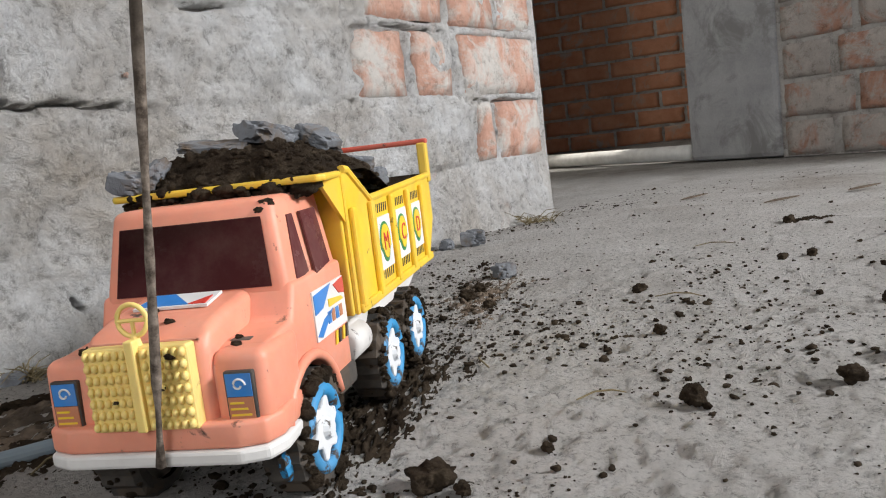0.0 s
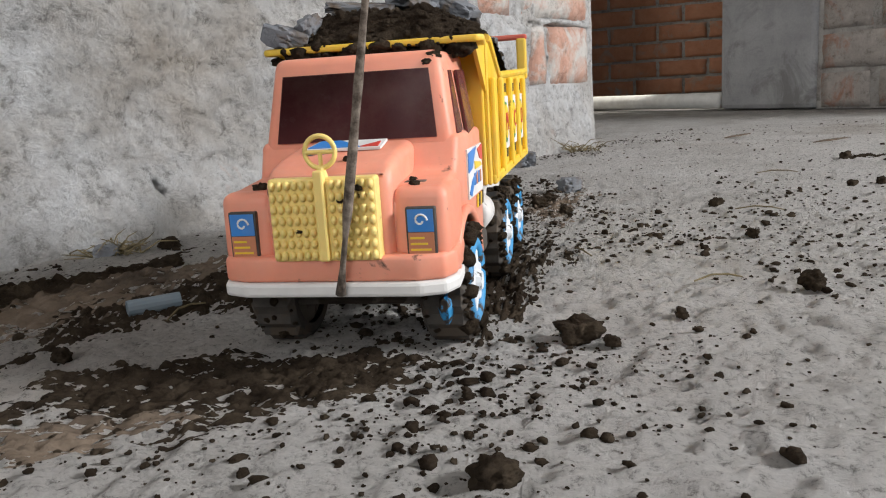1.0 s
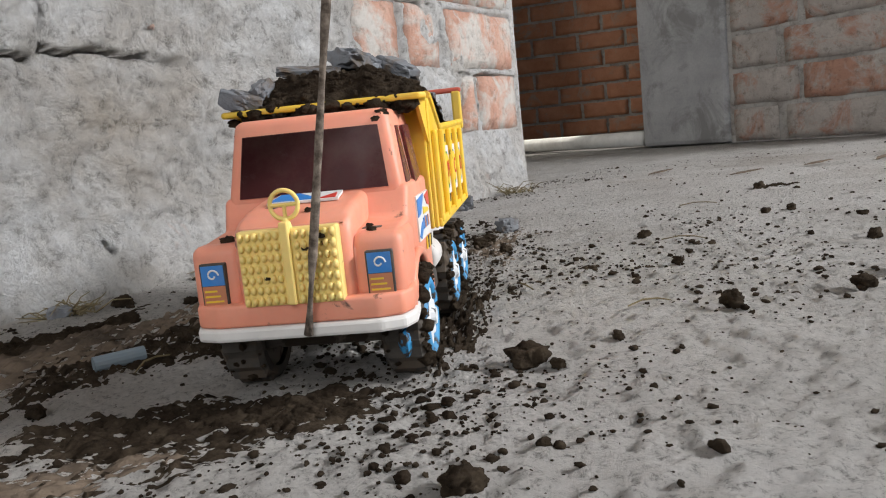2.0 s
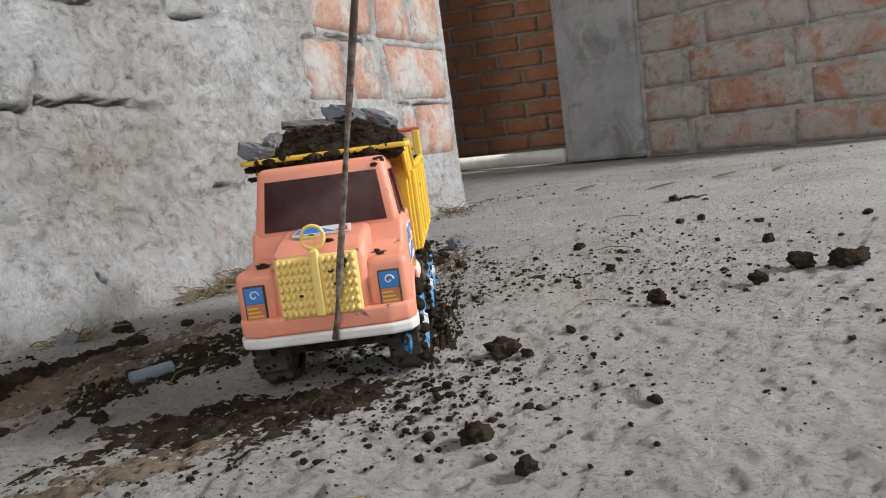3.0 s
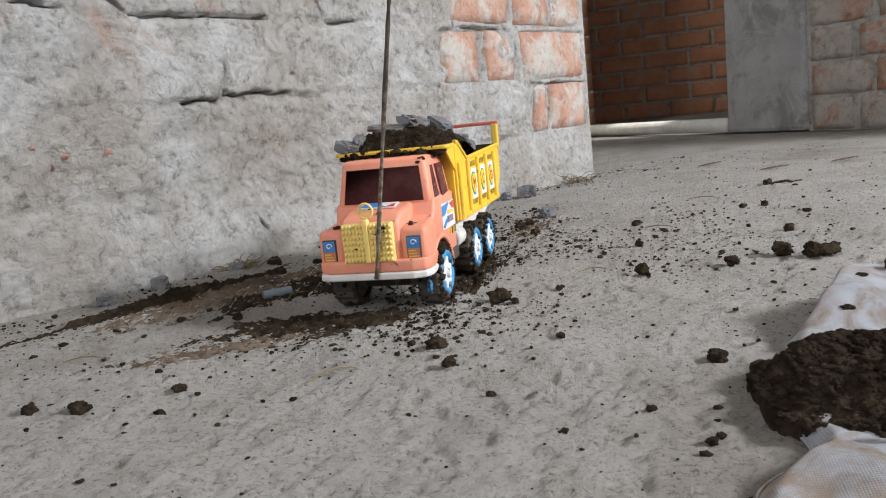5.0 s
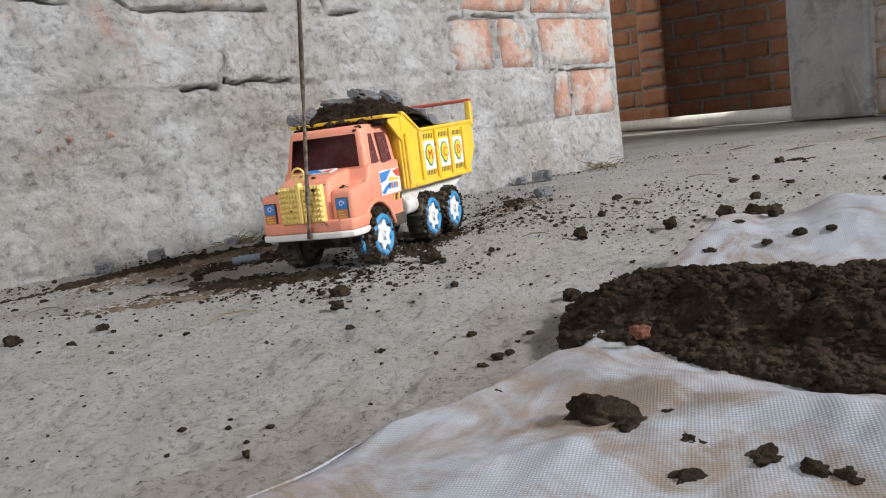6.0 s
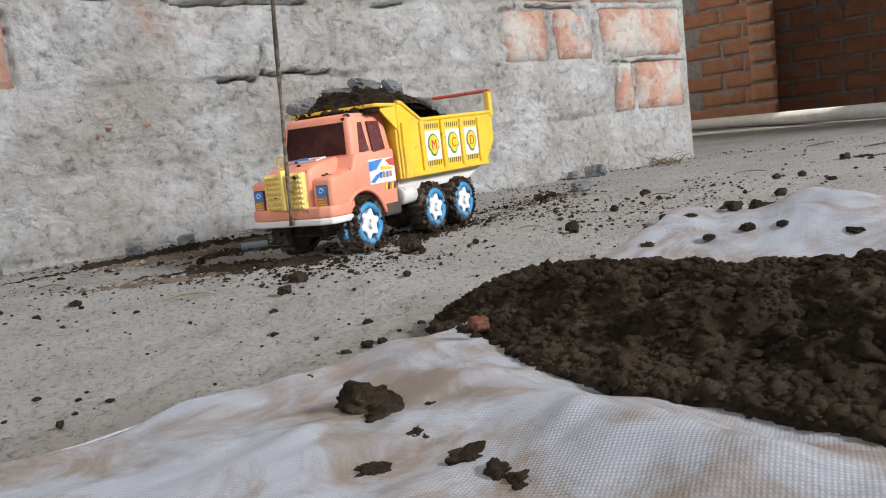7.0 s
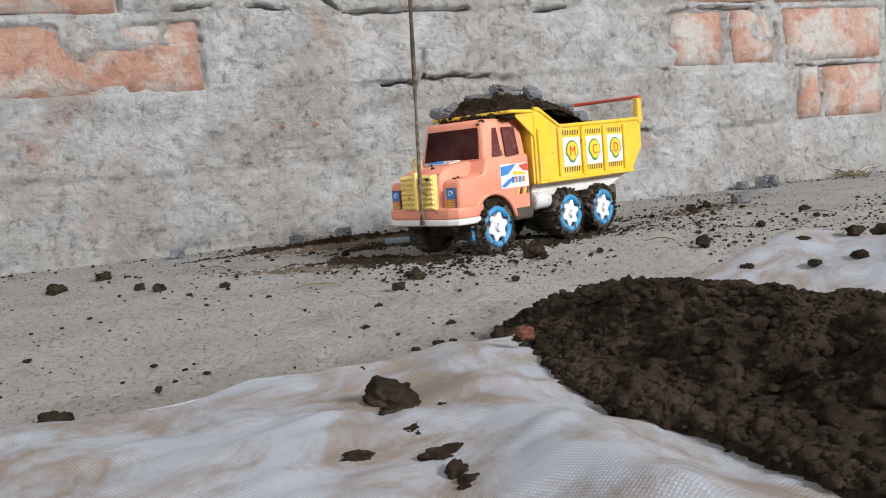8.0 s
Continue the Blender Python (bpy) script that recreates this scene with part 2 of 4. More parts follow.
def grid_mesh(name, xs, ys, height):
    """A sheet over xs by ys; height(X, Y) gives the places as three arrays."""
    X, Y = np.meshgrid(xs, ys)
    px, py, pz = height(X, Y)
    verts = np.stack([px, py, pz], -1).reshape(-1, 3)
    nx, ny = len(xs), len(ys)
    i = np.arange(ny - 1)[:, None] * nx + np.arange(nx - 1)[None, :]
    quads = np.stack([i, i + 1, i + nx + 1, i + nx], -1).reshape(-1, 4)
    mesh = bpy.data.meshes.new(name)
    mesh.from_pydata(verts.tolist(), [], quads.tolist())
    return mesh


def value_noise(x, y, seed, scale):
    """Smooth noise from -1 to 1 over arrays of places."""
    table = np.random.default_rng(seed).uniform(-1, 1, (256, 256))
    gx, gy = x * scale, y * scale
    ix, iy = np.floor(gx).astype(int), np.floor(gy).astype(int)
    fx, fy = gx - ix, gy - iy
    fx, fy = fx * fx * (3 - 2 * fx), fy * fy * (3 - 2 * fy)
    at = lambda a, b: table[a % 256, b % 256]
    return (at(ix, iy) * (1 - fx) + at(ix + 1, iy) * fx) * (1 - fy) + (at(ix, iy + 1) * (1 - fx) + at(ix + 1, iy + 1) * fx) * fy


def fractal(x, y, seed, scale, octaves=4, gain=0.5):
    total, amp = 0, 1.0
    for o in range(octaves):
        total = total + amp * value_noise(x, y, seed + o, scale * 2 ** o)
        amp *= gain
    return total


def smooth(a, b, x):
    f = np.clip((x - a) / (b - a), 0, 1)
    return f * f * (3 - 2 * f)


def lump_arrays(seed, sub=1, rough=0.28):
    """Places and triangles of an uneven clod of radius about 1."""
    bm = bmesh.new()
    bmesh.ops.create_icosphere(bm, subdivisions=sub, radius=1)
    v = np.array([q.co[:] for q in bm.verts])
    f = [[q.index for q in face.verts] for face in bm.faces]
    bm.free()
    r = np.random.default_rng(seed)
    off = r.uniform(-9, 9, 3)
    k = np.array([1 + rough * (noise.noise(Vector(p * 1.3 + off)) * 1.5 + noise.noise(Vector(p * 3.1 + off)) + 0.4 * noise.noise(Vector(p * 6.0 + off))) for p in v])
    return v * k[:, None], np.array(f)


LUMPS = [lump_arrays(s, 2, 0.30) for s in range(8)]
BIG_LUMPS = [lump_arrays(s + 50, 4, 0.29) for s in range(6)]


def scatter_mesh(name, places, radii, flat=0.75, lumps=LUMPS, seed=1):
    """One mesh of many clods at places (n, 3)."""
    r = np.random.default_rng(seed)
    V, Fc, base = [], [], 0
    for p, s in zip(places, radii):
        v, f = lumps[r.integers(len(lumps))]
        a = r.uniform(0, 6.283)
        c, sn = math.cos(a), math.sin(a)
        st = r.uniform(0.75, 1.35)
        q = v * np.array([s * st, s / st, s * flat * r.uniform(0.7, 1.2)])
        q = np.stack([q[:, 0] * c - q[:, 1] * sn, q[:, 0] * sn + q[:, 1] * c, q[:, 2]], -1)
        V.append(q + p)
        Fc.append(f + base)
        base += len(v)
    mesh = bpy.data.meshes.new(name)
    mesh.from_pydata(np.concatenate(V).tolist(), [], np.concatenate(Fc).tolist())
    mesh.polygons.foreach_set("use_smooth", [True] * len(mesh.polygons))
    return mesh


# ---- the room ----
def ground_height(x, y):
    near = np.exp(-((x - 0.0) ** 2 + (y - 0.2) ** 2) / 1.6)
    return 0.0016 * fractal(x, y, 3, 9, 4) * near + (0.0009 * fractal(x, y, 13, 110, 2) + 0.0014 * fractal(x, y, 17, 190, 2, 0.6)) * near + 0.004 * fractal(x, y, 23, 1.6, 2) * smooth(0.7, 1.6, np.hypot(x, y))


def graded(lo, hi, a, b, step, far):
    return np.concatenate([np.linspace(lo, a, far)[:-1], np.arange(a, b, step), np.linspace(b, hi, far)])


def finer(steps, a, b):
    """Halves the steps between a and b, where the floor is seen from close by."""
    mid = (steps[1:] + steps[:-1]) / 2
    return np.sort(np.concatenate([steps, mid[(mid > a) & (mid < b)]]))


floor = link_mesh("floor", grid_mesh("floor", finer(graded(-4.2, 4.2, -0.65, 0.75, 0.0045, 26), -0.34, 0.32), finer(graded(-3.4, 6.4, -0.5, 1.2, 0.0045, 30), -0.36, 0.32), lambda X, Y: (X, Y, ground_height(X, Y))), CONCRETE, smooth=True)
tagged(floor, "rough grey-beige concrete floor with dust and soil", "floor", kind="structure")

# near wall: local x along the wall towards its door end, local -y into the room
NEAR = pose(0.0202, 0.9668, 0, 0, 0, 61.06)
COURSES = [0.004, 0.087, 0.171, 0.255, 0.339, 0.423, 0.507, 0.591]
# course: bricks as (from, to, bare); the rest of a course is coated over
BARE = {
    1: [(-0.119, -0.004, 1), (-0.167, -0.131, 1), (-0.40, -0.19, 0), (-0.64, -0.42, 0)],
    2: [(-0.191, -0.003, 1), (-0.285, -0.213, 1), (-0.392, -0.305, 1), (-0.655, -0.41, 0), (-0.745, -0.665, 0), (-0.985, -0.765, 0), (-1.235, -1.003, 1)],
    3: [(-0.096, -0.004, 1), (-0.204, -0.106, 1), (-0.366, -0.222, 1), (-0.60, -0.38, 0), (-0.835, -0.61, 0), (-1.07, -0.845, 0), (-1.31, -1.08, 1)],
    4: [(-0.21, -0.004, 1), (-0.315, -0.225, 1), (-0.535, -0.33, 1), (-0.765, -0.55, 0), (-0.99, -0.78, 0)],
    5: [(-0.115, -0.004, 1), (-0.345, -0.13, 1), (-0.575, -0.36, 1), (-0.80, -0.59, 0)],
}
# dark cracks left under and beside the coated bricks: (x0, z0, x1, z1)
CRACKS = [(-0.866, 0.272, -0.840, 0.253), (-0.840, 0.253, -0.680, 0.255), (-0.746, 0.246, -0.750, 0.180), (-0.752, 0.177, -0.664, 0.175),
          (-0.804, 0.171, -0.760, 0.170), (-0.620, 0.283, -0.599, 0.254), (-0.599, 0.253, -0.540, 0.253), (-0.367, 0.302, -0.368, 0.252),
          (-0.368, 0.250, -0.220, 0.250), (-0.501, 0.093, -0.434, 0.091), (-0.576, 0.092, -0.552, 0.092), (-1.200, 0.187, -1.080, 0.185),
          (-1.030, 0.261, -0.980, 0.264), (-0.298, 0.190, -0.296, 0.216), (-0.210, 0.176, -0.208, 0.226), (-0.192, 0.167, -0.010, 0.163),
          (-0.205, 0.255, -0.204, 0.310), (-0.101, 0.254, -0.100, 0.300), (-0.173, 0.100, -0.172, 0.128), (-0.126, 0.098, -0.126, 0.124),
          (-0.410, 0.171, -0.398, 0.172), (-0.729, 0.040, -0.722, 0.030), (-0.95, 0.262, -0.90, 0.258)]


def near_wall_relief(X, Z):
    h = 0.0040 * fractal(X, Z, 31, 11, 4, 0.55) + 0.0021 * fractal(X, Z, 41, 60, 3, 0.75)
    h -= 0.004 * smooth(0.35, 0.8, fractal(X, Z, 47, 42, 2, 0.6)) * smooth(-0.2, 0.4, value_noise(X, Z, 48, 8))
    h += 0.010 * (1 - smooth(0.0, 0.10, Z)) * (0.6 + 0.5 * value_noise(X, Z, 5, 9))
    for i, z in enumerate(COURSES):
        wave = z + 0.004 * value_noise(X, Z * 0, 60 + i, 14)
        patch = smooth(-0.1, 0.5, value_noise(X, Z * 0 + i, 70, 7))
        h -= 0.0035 * patch * np.exp(-((Z - wave) / 0.005) ** 2)
        for a, b, bare in BARE.get(i, []):
            inside = smooth(a - 0.007, a - 0.001, X) * (1 - smooth(b + 0.001, b + 0.007, X)) * smooth(z, z + 0.006, Z) * (1 - smooth(z + 0.073, z + 0.079, Z))
            if bare:
                cover = smooth(0.15, 0.75, fractal(X, Z, 90 + i, 17, 3))
                h -= 0.010 * inside * (1 - 0.9 * cover)
            else:
                h += 0.003 * inside
    for x0, z0, x1, z1 in CRACKS:
        dx, dz = x1 - x0, z1 - z0
        u = np.clip(((X - x0) * dx + (Z - z0) * dz) / (dx * dx + dz * dz), 0, 1)
        d = np.hypot(X - x0 - u * dx, (Z - z0 - u * dz + 0.0022 * fractal(X, Z, 8, 45, 2)))
        width = 0.0018 * (0.75 + 0.5 * value_noise(X, Z, 9, 45)) * (0.55 + 1.8 * u * (1 - u))
        h -= 0.040 * np.exp(-(d / width) ** 2)
    return h


wall_x = np.concatenate([np.linspace(-3.3, -1.55, 60)[:-1], np.arange(-1.55, 0.0, 0.0023), [0.0]])
wall_z = np.concatenate([np.arange(-0.01, 0.33, 0.0023), np.linspace(0.334, 2.7, 60)])
wall_near = link_mesh("wall_near", grid_mesh("wall_near", wall_x, wall_z, lambda X, Z: (X, -near_wall_relief(X, Z) * smooth(0.004, -0.02, X) - 0.001, Z)), MORTAR, smooth=True)
wall_near.matrix_world = NEAR
tagged(wall_near, "old brick wall smeared with whitish mortar and cracks", "wall", kind="structure")
core = boxed(-3.3, -0.003, 0.014, 0.23, 0, 2.7)
core_ob = part("wall_core", core, GREY_MORTAR, wall_near)


def brick_mesh(seed, length, height=0.074, depth=0.09):
    """A worn brick with chipped, uneven edges, from its front face inwards."""
    bm = bmesh.new()
    nx, nz = max(5, int(length / 0.018)), 6
    r = random.Random(seed)
    cols = []
    for i in range(nx):
        col = []
        for j in range(nz):
            u, w = i / (nx - 1), j / (nz - 1)
            edge = min(u, 1 - u) * (nx - 1) < 0.5 or min(w, 1 - w) * (nz - 1) < 0.5
            x = (u - 0.5) * length + r.uniform(-1, 1) * 0.0022
            z = w * height + r.uniform(-1, 1) * 0.0018
            y = r.uniform(-0.0008, 0.0014) + (0.0035 if edge else 0)
            col.append(bm.verts.new((x, y, z)))
        cols.append(col)
    for i in range(nx - 1):
        for j in range(nz - 1):
            bm.faces.new((cols[i][j], cols[i + 1][j], cols[i + 1][j + 1], cols[i][j + 1]))
    rim = [e for e in bm.edges if e.is_boundary]
    new_v = [g for g in bmesh.ops.extrude_edge_only(bm, edges=rim)["geom"] if isinstance(g, bmesh.types.BMVert)]
    for v in new_v:
        v.co.y = depth
    mesh = bpy.data.meshes.new("brick")
    bmesh.ops.recalc_face_normals(bm, faces=bm.faces[:])
    bm.to_mesh(mesh)
    bm.free()
    mesh.polygons.foreach_set("use_smooth", [True] * len(mesh.polygons))
    return mesh


for course, bricks in BARE.items():
    for a, b, bare in bricks:
        if bare:
            br = link_mesh("brick", brick_mesh(course * 31 + int(a * 1000), b - a), BRICK, wall_near)
            br.location = ((a + b) / 2, 0.0 if b > -0.02 or course != 2 else 0.002, COURSES[course] + 0.003)
# bricks that show at the door end of the wall
END_MESH = [brick_mesh(900 + i, 0.108) for i in range(4)]
for i, z in enumerate(COURSES):
    for j in range(2):
        br = link_mesh("brick", END_MESH[(i + j) % 4], BRICK if (i + j) % 3 else COATED, wall_near)
        br.matrix_local = pose(0.004, 0.060 + 0.116 * j, z + 0.003, 0, 0, 90)

# flecks of bare brick in the mortar
for i, (x, z, w) in enumerate([(-0.885, 0.130, 0.007), (-0.923, 0.129, 0.006), (-0.935, 0.122, 0.004), (-0.95, 0.140, 0.004), (-0.655, 0.196, 0.003)]):
    fleck = link_mesh("brick", brick_mesh(700 + i, w, w * 1.1, 0.012), BRICK, wall_near)
    fleck.location = (x, -float(near_wall_relief(np.array(x), np.array(z))) - 0.0032, z - w * 0.5)

# back part: cement pillar and weathered brick wall across the room
FAR = pose(0.392, 1.83, 0, 0, 0, -53.5)
pillar = part("pillar", prism([(-0.010, 0), (0.250, 0), (0.250, 0.24), (-0.010, 0.24)], "z", 0, 2.7, 0.012, 2), CEMENT, None)
pillar.matrix_world = FAR
tagged(pillar, "smooth grey cement-rendered pillar at the doorway", "pillar", kind="structure")
wall_far = part("wall_far", boxed(0.250, 1.02, 0.0085, 0.22, 0, 2.7), GREY_MORTAR, None)
wall_far.matrix_world = FAR
tagged(wall_far, "weathered brick wall with grey mortar joints", "wall", kind="structure")
FAR_BRICKS = {n: [brick_mesh(500 + i + int(n * 1000), n, 0.072) for i in range(5)] for n in (0.225, 0.11, 0.16)}
for c in range(9):
    x = 0.262
    first = True
    while x < 0.80:
        n = (0.16 if c % 2 else 0.11) if first else 0.225
        first = False
        br = link_mesh("brick", FAR_BRICKS[n][(c * 3 + int(x * 10)) % 5], FAR_BRICK, wall_far)
        br.location = (x + n / 2, 0.003, 0.004 + c * 0.0815)
        x += n + 0.016 + 0.006 * math.sin(c * 2.3 + x * 9)

# room beyond the doorway
back_wall = part("wall_back_room", boxed(-1.6, 2.2, 0.012, 0.2, 0, 2.7), GREY_MORTAR, None)
BACK = pose(0.45, 3.75, 0, 0, 0, -15)
back_wall.matrix_world = BACK
tagged(back_wall, "orange brick wall of the dim room beyond", "wall", kind="structure")
pier = part("wall_pier", boxed(-0.052, 0.052, 0.012, 0.95, 0, 2.7), GREY_MORTAR, None)
PIER = pose(-0.02, 3.3, 0, 0, 0, 4)
pier.matrix_world = PIER
tagged(pier, "half-brick pier of orange bricks in the room beyond", "wall", kind="structure")
ROOM_MESH = [brick_mesh(1200 + i, 0.215, 0.07) for i in range(6)]
HALF_MESH = [brick_mesh(1300 + i, 0.104, 0.07) for i in range(4)]
for c in range(11):
    end = link_mesh("brick", HALF_MESH[c % 4], ROOM_BRICK, pier)
    end.location = (0.0, 0.004, 0.005 + c * 0.083)
    for k in range(6):
        br2 = link_mesh("brick", ROOM_MESH[(c + 3 * k + 1) % 6], ROOM_BRICK, back_wall)
        br2.location = (-0.85 + 0.229 * k + (0.11 if c % 2 else 0.0), 0.004, 0.005 + c * 0.083)
        if k < 3:
            br3 = link_mesh("brick", ROOM_MESH[(c + k) % 6], ROOM_BRICK, pier)
            br3.matrix_local = pose(0.057, 0.20 + 0.229 * k + (0.11 if c % 2 else 0.0), 0.005 + c * 0.083, 0, 0, 90)

pipe = part("pipe", tube([(-0.42, 2.95, 0.022), (0.0, 2.42, 0.022), (0.395, 1.86, 0.022)], 0.020, 20), PVC, None, smooth=True)
tagged(pipe, "white plastic pipe lying along the doorway threshold", "pipe")


def plain_wall(name, x0, x1, y0, y1, z0, z1, label):
    w = part(name, boxed(x0, x1, y0, y1, z0, z1), PLASTER, None)
    return tagged(w, label, "wall", kind="structure")


# unseen walls that close the room; unglazed side opening, rear one added for fill
for n, (y0, y1, z0, z1) in enumerate([(-3.0, -1.05, 0, 2.7), (0.45, 4.5, 0, 2.7), (-1.05, 0.45, 0, 0.85), (-1.05, 0.45, 2.05, 2.7)]):
    plain_wall("wall_side_%d" % (n + 1), 2.7, 2.9, y0, y1, z0, z1, "plain plastered side wall beside a window opening")
for n, (x0, x1, z0, z1) in enumerate([(-2.2, -1.10, 0, 2.7), (0.50, 2.7, 0, 2.7), (-1.10, 0.50, 0, 0.6), (-1.10, 0.50, 2.25, 2.7)]):
    plain_wall("wall_rear_%d" % (n + 1), x0, x1, -2.75, -2.55, z0, z1, "plain plastered rear wall beside an opening added for the fill lamp")
plain_wall("wall_return", 1.02, 2.7, 1.03, 1.23, 0, 2.7, "plain plastered return wall")
plain_wall("wall_outer", -2.4, -2.2, -2.75, 4.7, 0, 2.7, "plain plastered outer wall")
plain_wall("wall_back", -2.4, 2.9, 4.5, 4.7, 0, 2.7, "plain plastered back wall")
# unseen slab; a gap added across it lets sunlight onto the threshold pipe
slab = prism([(-2.4, -2.75), (2.9, -2.75), (2.9, 0.98), (-2.4, 3.70)], "z", 2.7, 2.82)
prism([(-2.4, 3.86), (2.9, 1.14), (2.9, 4.7), (-2.4, 4.7)], "z", 2.7, 2.82, bm=slab)
ceiling = part("ceiling", slab, PLASTER, None)
tagged(ceiling, "unseen grey concrete ceiling slab with a gap added for sunlight", "ceiling", kind="structure")


# ---- the toy truck: x to the right seen from its front, y to its rear, z up ----
truck = new("toy_truck")
truck.empty_display_size = 0.05
TRUCK = pose(-0.125, 0.042, 0.0005, 0, 0, -4.5) @ Matrix.Scale(1.05, 4)
truck.matrix_world = TRUCK
tagged(truck, "salmon and yellow plastic toy tipper truck, muddy, carrying soil", "toy truck")


def tapered(x0, x1, y0, y1, z0, z1, tx=1.0, ty0=0.0, ty1=0.0, bevel=0.002, seg=3):
    """A block whose top is narrower by tx and whose front and back edges shift by ty0 and ty1."""
    bm = boxed(x0, x1, y0, y1, z0, z1)
    for v in bm.verts:
        if v.co.z > (z0 + z1) / 2:
            v.co.x *= tx
            v.co.y += ty0 if v.co.y < (y0 + y1) / 2 else ty1
    bmesh.ops.bevel(bm, geom=bm.edges[:], offset=bevel, segments=seg, affect="EDGES", profile=0.5)
    return bm


# cab shell: a wedge with a wheel arch cut in each side
arch = [(0.041 + 0.0245 * math.cos(a), 0.0205 + 0.0245 * math.sin(a)) for a in np.linspace(math.radians(158), math.radians(22), 11)]
lower = [(0.006, 0.030)] + arch + [(0.0665, 0.0285), (0.086, 0.0285), (0.087, 0.072), (0.038, 0.072), (0.034, 0.0605), (0.012, 0.0585), (0.006, 0.055)]
cab = part("cab", prism(lower, "x", -0.0355, 0.0355, 0.0022, 3), PINK, truck, smooth=True)
upper = tapered(-0.0345, 0.0345, 0.0365, 0.087, 0.066, 0.1005, 0.86, 0.0065, -0.002, 0.003, 3)
part("cab_roof", upper, PINK, truck, smooth=True)
hood = bmesh.new()
prism([(0.003, 0.034), (0.003, 0.0605), (0.0065, 0.0655), (0.018, 0.0685), (0.041, 0.0715), (0.041, 0.034)], "x", -0.0205, 0.0205, 0.0035, 4, hood)
part("hood", hood, PINK, truck, smooth=True)
for sx in (-1, 1):
    a = np.linspace(math.radians(165), math.radians(12), 14)
    part("wheel_arch", tube([(sx * 0.0362, 0.041 + 0.0252 * math.cos(q), 0.0205 + 0.0252 * math.sin(q)) for q in a], 0.0019, 8), PINK, truck, smooth=True)
    part("fender", tapered(min(sx * 0.0195, sx * 0.0372), max(sx * 0.0195, sx * 0.0372), 0.0045, 0.030, 0.036, 0.0585, 1.0, 0.0012, 0.004, 0.0035, 4), PINK, truck, smooth=True)
    vent = boxed(sx * 0.025 - 0.0035, sx * 0.025 + 0.0035, 0.016, 0.024, 0.0583, 0.0592, 0.0004)
    part("fender_step", vent, CHASSIS, truck)
part("bumper", prism([(-0.0375, 0.030), (-0.0385, 0.010), (-0.036, 0.003), (-0.028, 0.0), (0.028, 0.0), (0.036, 0.003), (0.0385, 0.010), (0.0375, 0.030)], "z", 0.0305, 0.0385, 0.0014, 3), PINK, truck, smooth=True)
part("bumper_strip", prism([(-0.0378, 0.028), (-0.0392, 0.010), (-0.0365, 0.0022), (-0.0285, -0.001), (0.0285, -0.001), (0.0365, 0.0022), (0.0392, 0.010), (0.0378, 0.028)], "z", 0.0258, 0.0305, 0.0012, 2), WHITE, truck, "dirty white lower bumper strip")

# grille with rows of raised nubs and a centre bar
grille = part("grille", boxed(-0.0172, 0.0172, -0.0012, 0.004, 0.0375, 0.0632, 0.0009), PALE_YELLOW, truck, "pale yellow grille with raised nubs")
part("centre_bar", boxed(-0.0016, 0.0016, -0.0034, 0.0, 0.0378, 0.0655, 0.0006), PALE_YELLOW, grille)
nub = bmesh.new()
bmesh.ops.create_uvsphere(nub, u_segments=8, v_segments=5, radius=1, matrix=Matrix.Diagonal((0.00112, 0.0014, 0.00155, 1)))
nub_mesh = bpy.data.meshes.new("nub")
nub.to_mesh(nub_mesh)
nub.free()
for sx in (-1, 1):
    for i in range(6):
        for j in range(7):
            n = link_mesh("nub", nub_mesh, PALE_YELLOW, grille, smooth=True)
            n.location = (sx * (0.0034 + 0.00245 * i), -0.0014, 0.0395 + 0.0036 * j)
# the wheel-shaped ornament on top of the grille
ring = [(0.0 + 0.0048 * math.cos(a), 0.001, 0.0708 + 0.0048 * math.sin(a)) for a in np.linspace(0, 2 * math.pi, 25)[:-1]]
orn = part("steering_wheel", tube(ring, 0.0008, 8, closed=True), PALE_YELLOW, truck, "pale yellow toy steering wheel above the grille", smooth=True)
for a in (0, 180, 270):
    part("spoke", tube([(0, 0.001, 0.0708), (0.0048 * math.cos(radians(a)), 0.001, 0.0708 + 0.0048 * math.sin(radians(a)))], 0.0007, 6), PALE_YELLOW, orn)
part("stem", tube([(0, 0.001, 0.0620), (0, 0.001, 0.0662)], [0.0022, 0.0012], 10), PALE_YELLOW, orn)

# headlight stickers
for sx in (-1, 1):
    c = sx * 0.0290
    lamp = part("headlight", boxed(c - 0.0047, c + 0.0047, 0.0036, 0.0062, 0.0378, 0.0528, 0.0005), BLACK, truck, "printed headlight sticker, blue above orange")
    part("upper_print", boxed(c - 0.0040, c + 0.0040, 0.0033, 0.0038, 0.0452, 0.0521), STICKER_BLUE, lamp)
    part("lower_print", boxed(c - 0.0040, c + 0.0040, 0.0033, 0.0038, 0.0385, 0.0450), STICKER_ORANGE, lamp)
    swirl = [(c + 0.0022 * math.cos(a) * (1 - a / 9), 0.0032, 0.0487 + 0.0022 * math.sin(a) * (1 - a / 9)) for a in np.linspace(0, 6.0, 18)]
    part("swirl", tube(swirl, 0.00035, 5), PAPER, lamp)
    for q in range(3):
        part("stripe", boxed(c - 0.0034, c + 0.0030 - 0.001 * q, 0.0031, 0.0035, 0.0394 + 0.0018 * q, 0.0400 + 0.0018 * q), STICKER_YELLOW, lamp)

